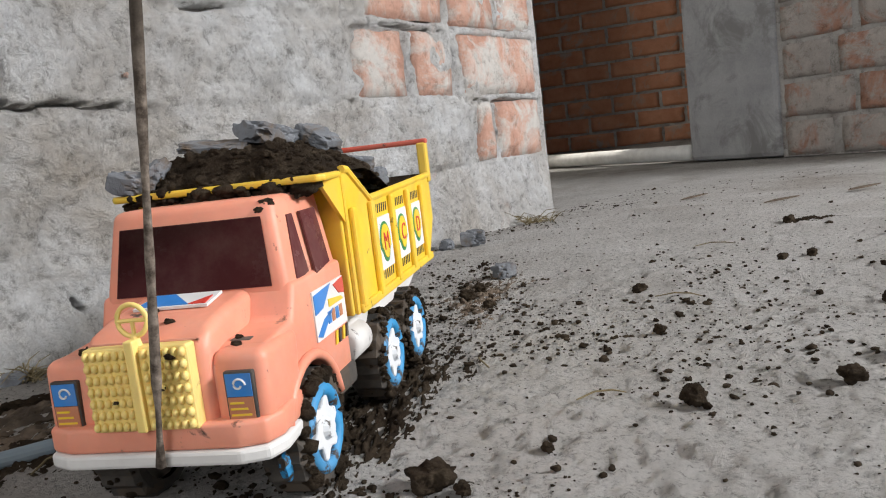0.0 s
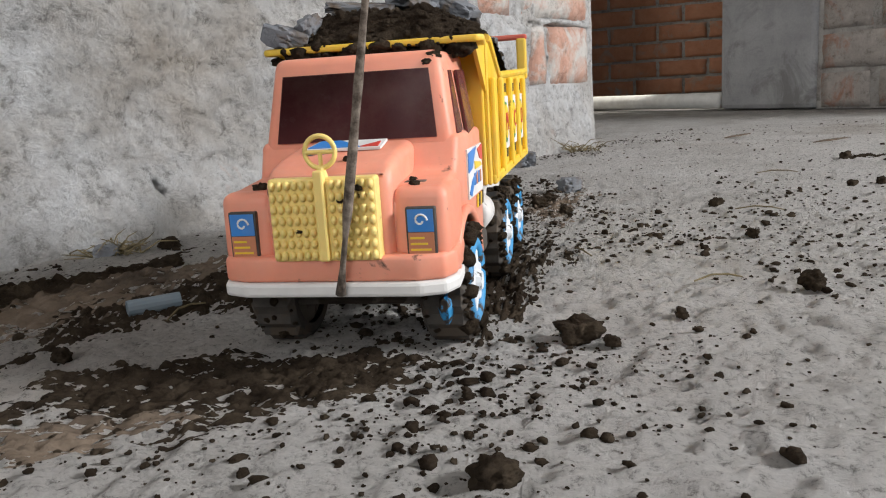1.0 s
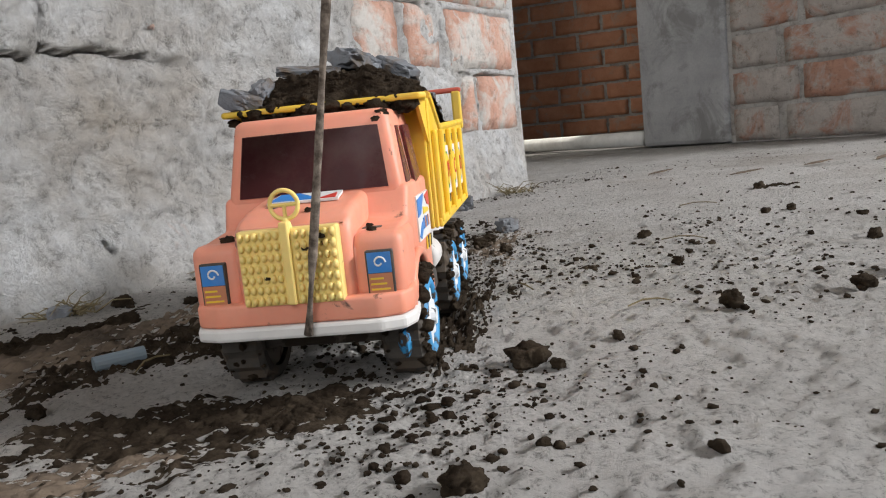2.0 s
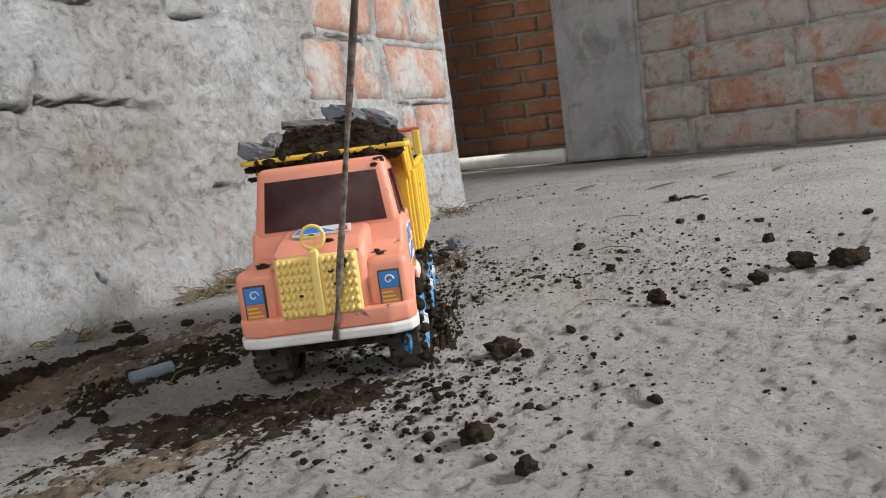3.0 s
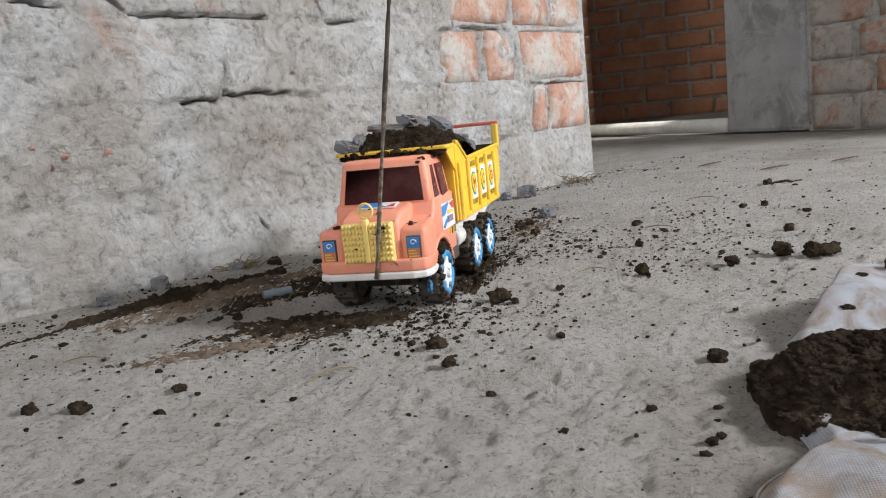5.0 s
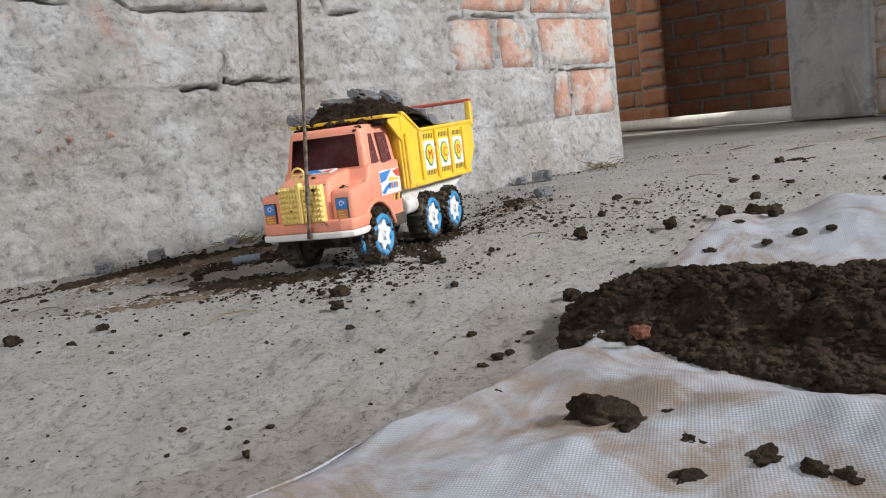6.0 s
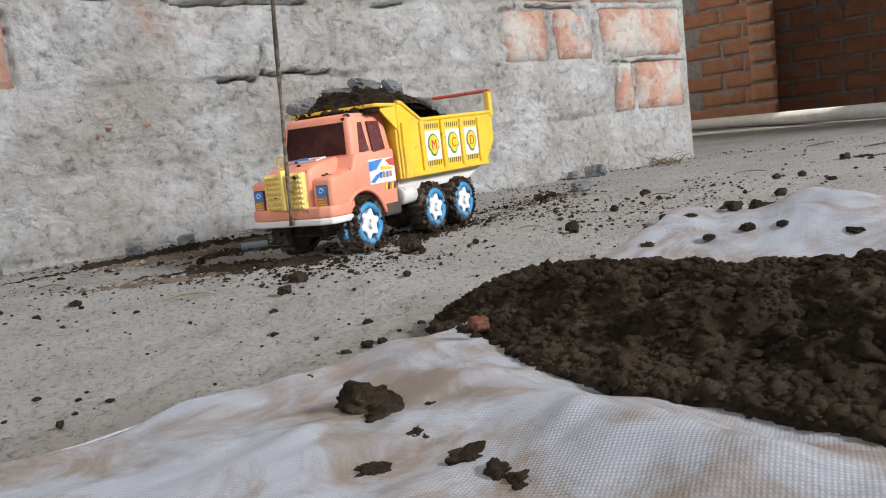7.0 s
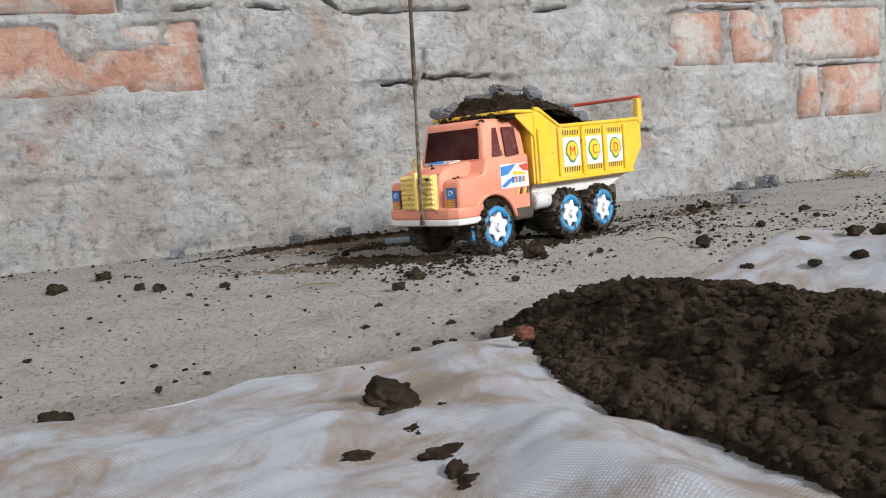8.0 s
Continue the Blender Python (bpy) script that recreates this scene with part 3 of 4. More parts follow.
# windscreen and side windows
wind = bmesh.new()
front = lambda z: 0.0365 + 0.0065 * (z - 0.066) / 0.0345 - 0.0007
quad = [(-0.0287, 0.0715), (0.0287, 0.0715), (0.0262, 0.0945), (-0.0262, 0.0945)]
vs = [wind.verts.new((x, front(z), z)) for x, z in quad]
wind.faces.new(vs)
bmesh.ops.solidify(wind, geom=wind.faces[:], thickness=0.0012)
bmesh.ops.bevel(wind, geom=[e for e in wind.edges], offset=0.0004, segments=2, affect="EDGES")
part("windscreen", wind, SMOKED, truck, "dark smoked windscreen, dusty")
for sx in (-1, 1):
    for y0, y1, k in ((0.0455, 0.0570, 0.006), (0.0610, 0.0765, 0.0)):
        w = bmesh.new()
        side_x = lambda z: sx * (0.0345 - (z - 0.066) / 0.0345 * 0.0048 + 0.0005)
        vs = [w.verts.new((side_x(z), y, z)) for y, z in ((y0, 0.0705), (y1, 0.0725), (y1 - 0.001, 0.0935), (y0 + k, 0.0935))]
        w.faces.new(vs)
        bmesh.ops.recalc_face_normals(w, faces=w.faces[:])
        bmesh.ops.solidify(w, geom=w.faces[:], thickness=0.001)
        part("side_window", w, SMOKED, truck)
    # door sticker
    xs = sx * 0.0358
    st = part("door_sticker", boxed(xs - 0.0003, xs + 0.0003, 0.0515, 0.0845, 0.0475, 0.0655), PAPER, truck, "blue and white racing sticker on the door")
    out = sx * 0.0362
    part("flash", prism([(0.052, 0.0640), (0.070, 0.0652), (0.060, 0.0580), (0.052, 0.0570)], "x", out - 0.0002, out + 0.0002), STICKER_BLUE, st)
    part("flash", prism([(0.052, 0.0495), (0.060, 0.0540), (0.070, 0.0560), (0.056, 0.0482)], "x", out - 0.0002, out + 0.0002), STICKER_BLUE, st)
    part("flash", prism([(0.073, 0.0640), (0.084, 0.0652), (0.084, 0.0590), (0.078, 0.0600)], "x", out - 0.0002, out + 0.0002), STICKER_RED, st)
    part("flash", prism([(0.066, 0.0600), (0.080, 0.0585), (0.082, 0.0570), (0.066, 0.0570)], "x", out - 0.0002, out + 0.0002), STICKER_YELLOW, st)
    for i in range(4):
        part("letter_bar", boxed(out - 0.0002, out + 0.0002, 0.064 + 0.0042 * i, 0.067 + 0.0042 * i, 0.0512, 0.0556), STICKER_ORANGE if i % 2 else STICKER_BLUE, st)
    for i in range(4):
        part("hazard_stripe", prism([(0.0690 + 0.004 * i, 0.0420), (0.0710 + 0.004 * i, 0.0420), (0.0725 + 0.004 * i, 0.0468), (0.0705 + 0.004 * i, 0.0468)], "x", out - 0.0005, out), BLACK if i % 2 else STICKER_YELLOW, st)
hs = part("hood_sticker", prism([(-0.013, 0.0215), (0.013, 0.0215), (0.012, 0.0345), (-0.012, 0.0345)], "z", 0.0700, 0.0709), PAPER, truck, "torn blue and white sticker on the hood")
hs.matrix_local = Matrix.Translation((0, 0.021, 0.0700)) @ Euler((radians(7.6), 0, 0)).to_matrix().to_4x4() @ Matrix.Translation((0, -0.021, -0.0708))
hb = part("flash", prism([(-0.012, 0.0225), (0.006, 0.0225), (-0.004, 0.0335), (-0.011, 0.0335)], "z", 0.0709, 0.0712), STICKER_BLUE, hs)
hr = part("flash", prism([(0.006, 0.0225), (0.012, 0.0225), (0.011, 0.030)], "z", 0.0709, 0.0712), STICKER_RED, hs)

# chassis, tank and axles
part("chassis", boxed(-0.018, 0.018, 0.020, 0.236, 0.0235, 0.037, 0.0015), CHASSIS, truck)
part("front_axle_block", boxed(-0.026, 0.026, 0.030, 0.052, 0.0145, 0.0275, 0.002), CHASSIS, truck)
for y in (0.041, 0.1327, 0.1806):
    part("axle", tube([(-0.036, y, 0.0205), (0.036, y, 0.0205)], 0.0028, 10), CHASSIS, truck)
part("subframe", prism([(0.094, 0.037), (0.205, 0.037), (0.236, 0.047), (0.236, 0.051), (0.094, 0.0475)], "x", -0.031, 0.031, 0.001, 2), WHITE, truck, "white subframe spattered with mud")
for sx in (-1, 1):
    part("fuel_tank", tube([(sx * 0.029, 0.0935, 0.0345), (sx * 0.029, 0.0945, 0.0345), (sx * 0.029, 0.112, 0.0345), (sx * 0.029, 0.113, 0.0345)], [0.0055, 0.0075, 0.0075, 0.0055], 18), WHITE, truck, smooth=True)
    part("mudguard", boxed(min(sx * 0.024, sx * 0.0365), max(sx * 0.024, sx * 0.0365), 0.0655, 0.088, 0.022, 0.032, 0.0025, 3), TYRE, truck, "mud-caked step behind the front wheel")
    for y in (0.1327, 0.1806):
        part("bracket", boxed(sx * 0.022 - 0.003, sx * 0.022 + 0.003, y - 0.012, y + 0.012, 0.030, 0.042, 0.0015), WHITE, truck)


def build_wheel(sx, y):
    """A muddy tyre with lugs, a blue ring and a white star hub; sx: the side it faces."""
    prof = [(-0.008, 0.0150), (-0.008, 0.0185), (-0.0062, 0.0203), (0.0062, 0.0203), (0.008, 0.0188), (0.0082, 0.0150)]
    bm = bmesh.new()
    n = 36
    rings = []
    for i in range(n):
        a = 2 * math.pi * i / n
        lug = 0.0007 if i % 2 else -0.0004
        rings.append([bm.verts.new((sx * p, (r + (lug if r > 0.0195 else 0) + random.uniform(-0.0003, 0.0003)) * math.cos(a), (r + (lug if r > 0.0195 else 0)) * math.sin(a))) for p, r in prof])
    for i in range(n):
        for j in range(len(prof) - 1):
            bm.faces.new((rings[i][j], rings[i][j + 1], rings[(i + 1) % n][j + 1], rings[(i + 1) % n][j]))
    bmesh.ops.recalc_face_normals(bm, faces=bm.faces[:])
    wheel = part("wheel", bm, TYRE, truck, "mud-caked black tyre with blue ring")
    wheel.location = (sx * 0.0305, y, 0.0205)
    ring_p = [(sx * 0.0070, 0.0132 * math.cos(a), 0.0132 * math.sin(a)) for a in np.linspace(0, 2 * math.pi, 29)[:-1]]
    part("rim_ring", tube(ring_p, 0.0026, 8, closed=True), BLUE, wheel, smooth=True)
    star = []
    for i in range(24):
        r = 0.0112 if i % 4 < 2 else 0.0082
        a = 2 * math.pi * (i + 0.5) / 24
        star.append((r * math.cos(a), r * math.sin(a)))
    part("hub", prism(star, "x", min(sx * 0.0040, sx * 0.0086), max(sx * 0.0040, sx * 0.0086), 0.0008, 2), HUB, wheel)
    part("hub_cap", tube([(sx * 0.008, 0, 0), (sx * 0.0105, 0, 0)], [0.0045, 0.0032], 12), HUB, wheel)
    part("inner_disc", tube([(sx * -0.006, 0, 0), (sx * 0.003, 0, 0)], 0.0150, 18), CHASSIS, wheel)
    return wheel


for sx in (-1, 1):
    for y in (0.041, 0.1327, 0.1806):
        build_wheel(sx, y)

# clumps of dried mud stuck to the truck
for i, (x, y, z, s) in enumerate([(-0.026, 0.014, 0.0592, 0.0028), (-0.020, 0.020, 0.0600, 0.0020), (0.026, 0.012, 0.0590, 0.0016), (0.024, 0.018, 0.0598, 0.0012), (0.0275, 0.0445, 0.0985, 0.0026), (0.0255, 0.0425, 0.0965, 0.0018), (0.006, -0.001, 0.0560, 0.0013), (0.012, -0.002, 0.0600, 0.0016), (0.008, -0.002, 0.0505, 0.0012), (-0.008, -0.002, 0.0470, 0.0011), (0.013, -0.001, 0.0575, 0.0013), (0.030, 0.030, 0.0585, 0.0018), (-0.030, 0.088, 0.0960, 0.0030), (-0.039, 0.070, 0.1010, 0.0030), (-0.0405, 0.078, 0.0960, 0.0024), (0.005, 0.012, 0.0674, 0.0016), (-0.004, 0.020, 0.0695, 0.0012)]):
    v, f = BIG_LUMPS[i % 6]
    mm = bpy.data.meshes.new("mud_clump")
    mm.from_pydata((v * np.array([s, s * 0.7, s * 0.55])).tolist(), [], f.tolist())
    link_mesh("mud_clump", mm, SOIL, truck, smooth=True).location = (x, y, z)
mr = np.random.default_rng(77)
for sx in (-1, 1):
    for y in (0.041, 0.1327, 0.1806):
        a = mr.uniform(0, 6.283, 260)
        rr = mr.uniform(0.0165, 0.0208, 260)
        xx = sx * (0.0305 + np.where(rr > 0.0198, mr.uniform(-0.008, 0.008, 260), mr.uniform(0.0070, 0.0085, 260)))
        q = np.stack([xx, y + rr * np.cos(a), 0.0207 + rr * np.sin(a)], -1)
        q = q[q[:, 2] > 0.002]
        link_mesh("tyre_mud", scatter_mesh("tyre_mud", q, mr.gamma(1.6, 0.00042, len(q)) + 0.0003, 0.8, seed=3), SOIL, truck)

part("paint_smear", tube([(0.0315, 0.041 - 0.0209 * math.cos(q), 0.0205 + 0.0209 * math.sin(q)) for q in np.linspace(-0.5, 0.7, 9)], [0.001, 0.0022, 0.0026, 0.0020, 0.0026, 0.0024, 0.0016, 0.0018, 0.0008], 6), BLUE, truck, "blue paint smeared on the tyre tread")

# tipper body
side_outline = [(0.0925, 0.0475), (0.232, 0.0500), (0.249, 0.0690), (0.2500, 0.0945), (0.1250, 0.0915), (0.0985, 0.1055), (0.0925, 0.1055)]
for sx in (-1, 1):
    s = prism(side_outline, "x", min(sx * 0.0368, sx * 0.0388), max(sx * 0.0368, sx * 0.0388), 0.0005, 1)
    panel = part("side_wall", s, YELLOW, truck)
    rim = part("rim", tube([(sx * 0.0386, y, z) for y, z in ((0.250, 0.0945), (0.125, 0.0915), (0.0985, 0.1055), (0.0930, 0.1058))], 0.0017, 8), YELLOW, panel)
    for y in (0.0945, 0.1205, 0.1530, 0.1850, 0.2170):
        part("rib", boxed(min(sx * 0.0386, sx * 0.0412), max(sx * 0.0386, sx * 0.0412), y, y + 0.0055, 0.0495, 0.0905, 0.001), YELLOW, panel)
    part("sill", boxed(min(sx * 0.0386, sx * 0.0405), max(sx * 0.0386, sx * 0.0405), 0.094, 0.232, 0.0475, 0.0515, 0.0008), YELLOW, panel)
    for k, ch in enumerate("MCD"):
        y0 = 0.1275 + 0.0323 * k
        ym = y0 + 0.0118
        bx = sx * 0.0392
        badge = part("badge", boxed(bx - 0.0004, bx + 0.0004, y0, y0 + 0.0236, 0.0585, 0.0822), PAPER, truck, "white square sticker with a yellow emblem")
        fan = [(ym + 0.0088 * math.cos(a) * (1.0 if math.sin(a) > -0.4 else 0.75), 0.0705 + 0.0092 * math.sin(a)) for a in np.linspace(0, 2 * math.pi, 25)[:-1]]
        part("emblem_rim", prism(fan, "x", min(sx * 0.0395, sx * 0.0399), max(sx * 0.0395, sx * 0.0399)), STICKER_GREEN, badge)
        fan2 = [(ym + (q - ym) * 0.84, 0.0708 + (z - 0.0705) * 0.84) for q, z in fan]
        part("emblem", prism(fan2, "x", min(sx * 0.0399, sx * 0.0402), max(sx * 0.0399, sx * 0.0402)), STICKER_YELLOW, badge)
        tc = bpy.data.curves.new("letter", "FONT")
        tc.body, tc.size, tc.align_x, tc.align_y, tc.extrude = ch, 0.0115, "CENTER", "CENTER", 0.0001
        tmp = new("letter_curve", tc)
        dg = bpy.context.evaluated_depsgraph_get()
        tm = bpy.data.meshes.new_from_object(tmp.evaluated_get(dg))
        bpy.data.objects.remove(tmp)
        tm.materials.clear()
        lt = link_mesh("letter", tm, STICKER_RED, badge)
        lt.matrix_local = pose(sx * 0.0404, ym, 0.0705, 90, 0, 90 * sx)
        for row in (0.0540, 0.0840):
            for i in range(7):
                q = y0 + 0.0005 + 0.0034 * i
                part("vent_slot", prism([(q, row), (q + 0.0014, row), (q + 0.0022, row + 0.0040), (q + 0.0008, row + 0.0040)], "x", min(sx * 0.0387, sx * 0.0390), max(sx * 0.0387, sx * 0.0390)), BLACK, panel)
part("front_wall", boxed(-0.037, 0.037, 0.0905, 0.0930, 0.0475, 0.1045, 0.0008), YELLOW, truck)
part("bed_floor", boxed(-0.037, 0.037, 0.093, 0.233, 0.0480, 0.0505, 0.0008), YELLOW, truck)
part("tail_gate", prism([(0.2320, 0.0502), (0.2350, 0.0502), (0.2515, 0.0690), (0.2525, 0.0930), (0.2500, 0.0930), (0.2490, 0.0700)], "x", -0.037, 0.037), YELLOW, truck)
canopy = part("canopy", prism([(-0.0385, 0.093), (-0.0425, 0.0640), (-0.040, 0.0615), (0.040, 0.0615), (0.0425, 0.0640), (0.0385, 0.093)], "z", 0.1030, 0.1056, 0.0009, 2), YELLOW, truck, "yellow canopy lip over the cab, buried in soil")
for sx in (-1, 1):
    part("gusset", prism([(0.068, 0.1035), (0.0925, 0.1035), (0.0925, 0.085)], "x", min(sx * 0.0365, sx * 0.0380), max(sx * 0.0365, sx * 0.0380)), YELLOW, canopy)
    part("tail_post", boxed(min(sx * 0.0345, sx * 0.0400), max(sx * 0.0345, sx * 0.0400), 0.2450, 0.2520, 0.090, 0.1135, 0.0012), YELLOW, truck)
part("top_bar", boxed(-0.0405, 0.0405, 0.2455, 0.2515, 0.1125, 0.1155, 0.0010), RED, truck, "red crossbar over the tail")


# the load: damp soil heaped on the canopy and in the bed
def load_top(X, Y):
    across = 1 - np.abs(X / 0.0385) ** 4
    along = smooth(0.064, 0.076, Y) * (1 - smooth(0.105, 0.165, Y) * 0.85)
    h = 0.1045 + 0.0125 * along * np.clip(across, 0, 1) - 0.014 * smooth(0.12, 0.18, Y)
    return h + (0.0022 * fractal(X, Y, 150, 60, 4, 0.6)) * np.clip(across, 0, 1) + 0.0005


load = link_mesh("soil_load", grid_mesh("soil_load", np.linspace(-0.0385, 0.0385, 90), np.linspace(0.0635, 0.246, 190), lambda X, Y: (X + 0.0006 * value_noise(X, Y, 5, 300), Y, np.where((Y > 0.245) | (Y < 0.0645), 0.0955 + (Y < 0.1) * 0.009, load_top(X, Y)))), SOIL, smooth=True)
load.matrix_world = TRUCK
tagged(load, "dark damp soil heaped in the tipper bed", "soil", kind="stuff")
r = np.random.default_rng(12)
n = 2600
lx, ly = r.uniform(-0.037, 0.037, n), r.uniform(0.0635, 0.21, n) ** 1.0
lz = load_top(lx, ly)
crumbs = link_mesh("crumbs", scatter_mesh("crumbs", np.stack([lx, ly, lz], -1), r.gamma(1.5, 0.0004, n) + 0.0003), SOIL, load)
n = 500
lx, ly = r.uniform(-0.034, 0.036, n), r.uniform(0.0605, 0.075, n)
lz = r.uniform(0.1005, 0.1055, n) - (r.uniform(0, 1, n) > 0.7) * 0.002
spill = link_mesh("spilled_crumbs", scatter_mesh("spill", np.stack([lx, ly, lz], -1), r.gamma(1.8, 0.0005, n) + 0.0004), SOIL, load)


def stone_thing(name, place, size, m=None, material=STONE, label="grey stone chip lying on the soil", category="stone", group="", seed=0, frame_of=None, rot=(0, 0, 0)):
    v, f = BIG_LUMPS[seed % 6]
    mesh = bpy.data.meshes.new(name)
    q = v * np.array(size)
    if material is STONE:
        q = np.sign(q) * np.minimum(np.abs(q), np.array(size) * 0.82)
    mesh.from_pydata(q.tolist(), [], f.tolist())
    ob = link_mesh(name, mesh, material, None, smooth=material is not STONE)
    ob.matrix_world = (frame_of or Matrix()) @ pose(*place, *rot)
    return tagged(ob, label, category, group)


for i, (x, y, s, rot) in enumerate([(-0.034, 0.066, (0.010, 0.006, 0.0048), (12, 18, 20)), (-0.026, 0.071, (0.006, 0.004, 0.004), (0, -30, 60)), (-0.010, 0.088, (0.016, 0.009, 0.0030), (10, 5, 10)), (0.008, 0.098, (0.013, 0.010, 0.0050), (6, 14, 70)), (0.012, 0.104, (0.0065, 0.006, 0.005), (0, 20, 40)), (0.024, 0.112, (0.012, 0.007, 0.005), (4, 25, -30)), (0.026, 0.150, (0.010, 0.007, 0.006), (0, 10, 30)), (0.030, 0.165, (0.008, 0.006, 0.006), (0, 0, 70)), (0.002, 0.145, (0.009, 0.007, 0.006), (0, 0, 10))]):
    z = float(load_top(np.array(x), np.array(y))) + s[2] * 0.75
    stone_thing("stone", (x, y, z), tuple(1.05 * q for q in s), group="stones on the load", seed=i, frame_of=TRUCK, rot=rot)

# twine tied under the bumper
start, way = TRUCK @ Vector((0.004, -0.0030, 0.0275)), Vector((0.20, -0.17, 0.965))
pts = [start + way * d + Vector((0, 0, -0.02 * math.sin(min(1, d / 1.6) * math.pi))) for d in np.linspace(0, 1.6, 160)]
twine = part("string", tube(pts, 0.0013, 7, wobble=0.35), TWINE, None, smooth=True)
tagged(twine, "thin dirty twine tied to the truck's bumper", "string")


# ---- soil heap on the sack ----
YARD = pose(-0.0398, 0.0087, 0, 0, 0, 2.8) @ pose(0.0599, -0.0357, 0)


def heap_height(X, Y):
    far = -0.036 - 0.034 * smooth(0.115, 0.062, X) + 0.012 * value_noise(X, X * 0, 5, 30)
    near = -0.148 - 0.67 * (X - 0.06) * (1 - 0.32 * smooth(0.12, 0.5, X)) + 0.008 * value_noise(X, X * 0, 6, 40)
    near = np.minimum(near, far - 0.01)
    v = (Y - near) / (far - near)
    body = smooth(-0.02, 0.24, v) * (1 - smooth(0.62, 1.0, v)) * smooth(0.056, 0.088, X)
    furrow = 0.60 + 0.40 * np.cos((v - 0.40) * 15 + 0.7 * value_noise(X, Y, 17, 6))
    return body * (0.0145 * furrow + 0.0032 * fractal(X, Y, 170, 42, 4, 0.6)) + body * 0.0022 * fractal(X, Y, 180, 190, 2) - 0.02 * (1 - smooth(0.0, 0.07, body))


heap = link_mesh("soil_heap", grid_mesh("soil_heap", np.arange(0.05, 0.62, 0.0022), np.arange(-0.46, 0.01, 0.0022), lambda X, Y: (X + 0.001 * value_noise(X, Y, 44, 160), Y + 0.001 * value_noise(X, Y, 45, 160), 0.0075 + heap_height(X, Y))), SOIL, smooth=True)
heap.matrix_world = YARD
tagged(heap, "dark crumbly soil heap spread over a white sack", "soil heap", kind="stuff")
r = np.random.default_rng(21)
hx, hy = r.uniform(0.055, 0.48, 62000), r.uniform(-0.40, 0.0, 62000)
hh = heap_height(hx, hy)
ok = hh > -0.0035
hx, hy, hh = hx[ok], hy[ok], hh[ok]
link_mesh("crumbs", scatter_mesh("heap_crumbs", np.stack([hx, hy, 0.0075 + hh], -1), np.minimum(r.gamma(1.0, 0.00055, len(hx)) + 0.0004, 0.0032), seed=5), SOIL, heap)


# ---- the white woven sack ----
def sack_edge(Y):
    # free border of the sack along y
    return np.interp(Y, [-0.60, -0.317, -0.257, -0.21, -0.185, -0.11, -0.05, 0.015, 0.045], [-0.085, 0.011, 0.041, 0.071, 0.092, 0.100, 0.120, 0.157, 0.183])


def sack_places(U, V):
    X = sack_edge(V) + 0.004 * value_noise(V, V * 0, 61, 40) + U * 0.60
    Y = V - 0.22 * np.maximum(0, X - 0.183) * smooth(-0.12, 0.04, V) + 0.006 * smooth(0.02, 0.045, V) * value_noise(X, V * 0, 68, 45)
    fold = 0.007 * np.exp(-((Y + 0.195 + 0.62 * (X - 0.09)) / 0.022) ** 2) * smooth(0.05, 0.16, X)
    lift = smooth(-0.075, 0.015, V) * (0.019 + 0.005 * value_noise(X, Y, 67, 26))
    Z = 0.0045 + 0.0024 * fractal(X, Y, 66, 18, 3) + 0.0009 * fractal(X, Y, 64, 90, 2) + fold + lift
    hang = smooth(0.016, 0.0, U) + smooth(0.035, 0.045, V)
    return X, Y, np.maximum(Z * (1 - np.clip(hang, 0, 1)), 0.0) + 0.0025


sack = link_mesh("sack", grid_mesh("sack", np.concatenate([np.linspace(0, 0.03, 14), np.linspace(0.034, 0.5, 190), np.linspace(0.51, 1, 20)]), np.arange(-0.60, 0.0452, 0.003), sack_places), SACK, smooth=True)
sack.modifiers.new("thickness", "SOLIDIFY").thickness = 0.0012
hv = np.arange(-0.58, 0.042, 0.006)
hx2, hy2, hz2 = sack_places(np.full_like(hv, 0.002), hv)
part("hem", tube(list(zip(hx2.tolist(), hy2.tolist(), (hz2 + 0.0006).tolist())), 0.0005, 6, wobble=0.6), SACK, sack, "folded white hem", smooth=True)
tagged(sack, "white woven plastic sack, soil-stained, lying on the floor", "sack")

# ---- clods and debris ----
CLODS = [(-0.044, 0.075, 0.0115), (-0.069, -0.029, 0.0090), (-0.056, -0.060, 0.0060), (0.057, 0.141, 0.0085), (0.081, -0.068, 0.0070), (0.045, -0.131, 0.0035),
         (0.065, -0.164, 0.0035), (0.009, -0.152, 0.0030), (0.165, 0.179, 0.0120), (0.186, 0.165, 0.0125), (0.197, 0.170, 0.0110), (0.193, 0.280, 0.0075),
         (0.124, 0.153, 0.0080), (0.309, 0.338, 0.0060), (0.231, 0.374, 0.0055), (-0.300, 0.280, 0.0090), (-0.270, 0.222, 0.0090), (-0.312, 0.123, 0.0065),
         (-0.200, -0.089, 0.0060), (-0.241, -0.116, 0.0085), (0.019, -0.302, 0.0095), (-0.347, -0.144, 0.0095), (-0.377, -0.091, 0.0095), (-0.272, -0.115, 0.0070),
         (-0.250, 0.268, 0.0065), (-0.209, 0.248, 0.0080), (-0.205, 0.315, 0.0065), (-0.004, 0.100, 0.0040), (-0.033, 0.069, 0.0045), (0.065, 0.363, 0.0075),
         (0.181, 0.434, 0.0060), (0.204, 0.439, 0.0070), (0.061, 0.253, 0.0060), (-0.238, 0.063, 0.0060), (-0.283, 0.062, 0.0050),
         (0.069, -0.159, 0.0030), (0.071, -0.210, 0.0030), (-0.050, 0.420, 0.0080), (-0.058, 0.395, 0.0090), (-0.040, 0.360, 0.0060), (0.245, 0.625, 0.0090)]
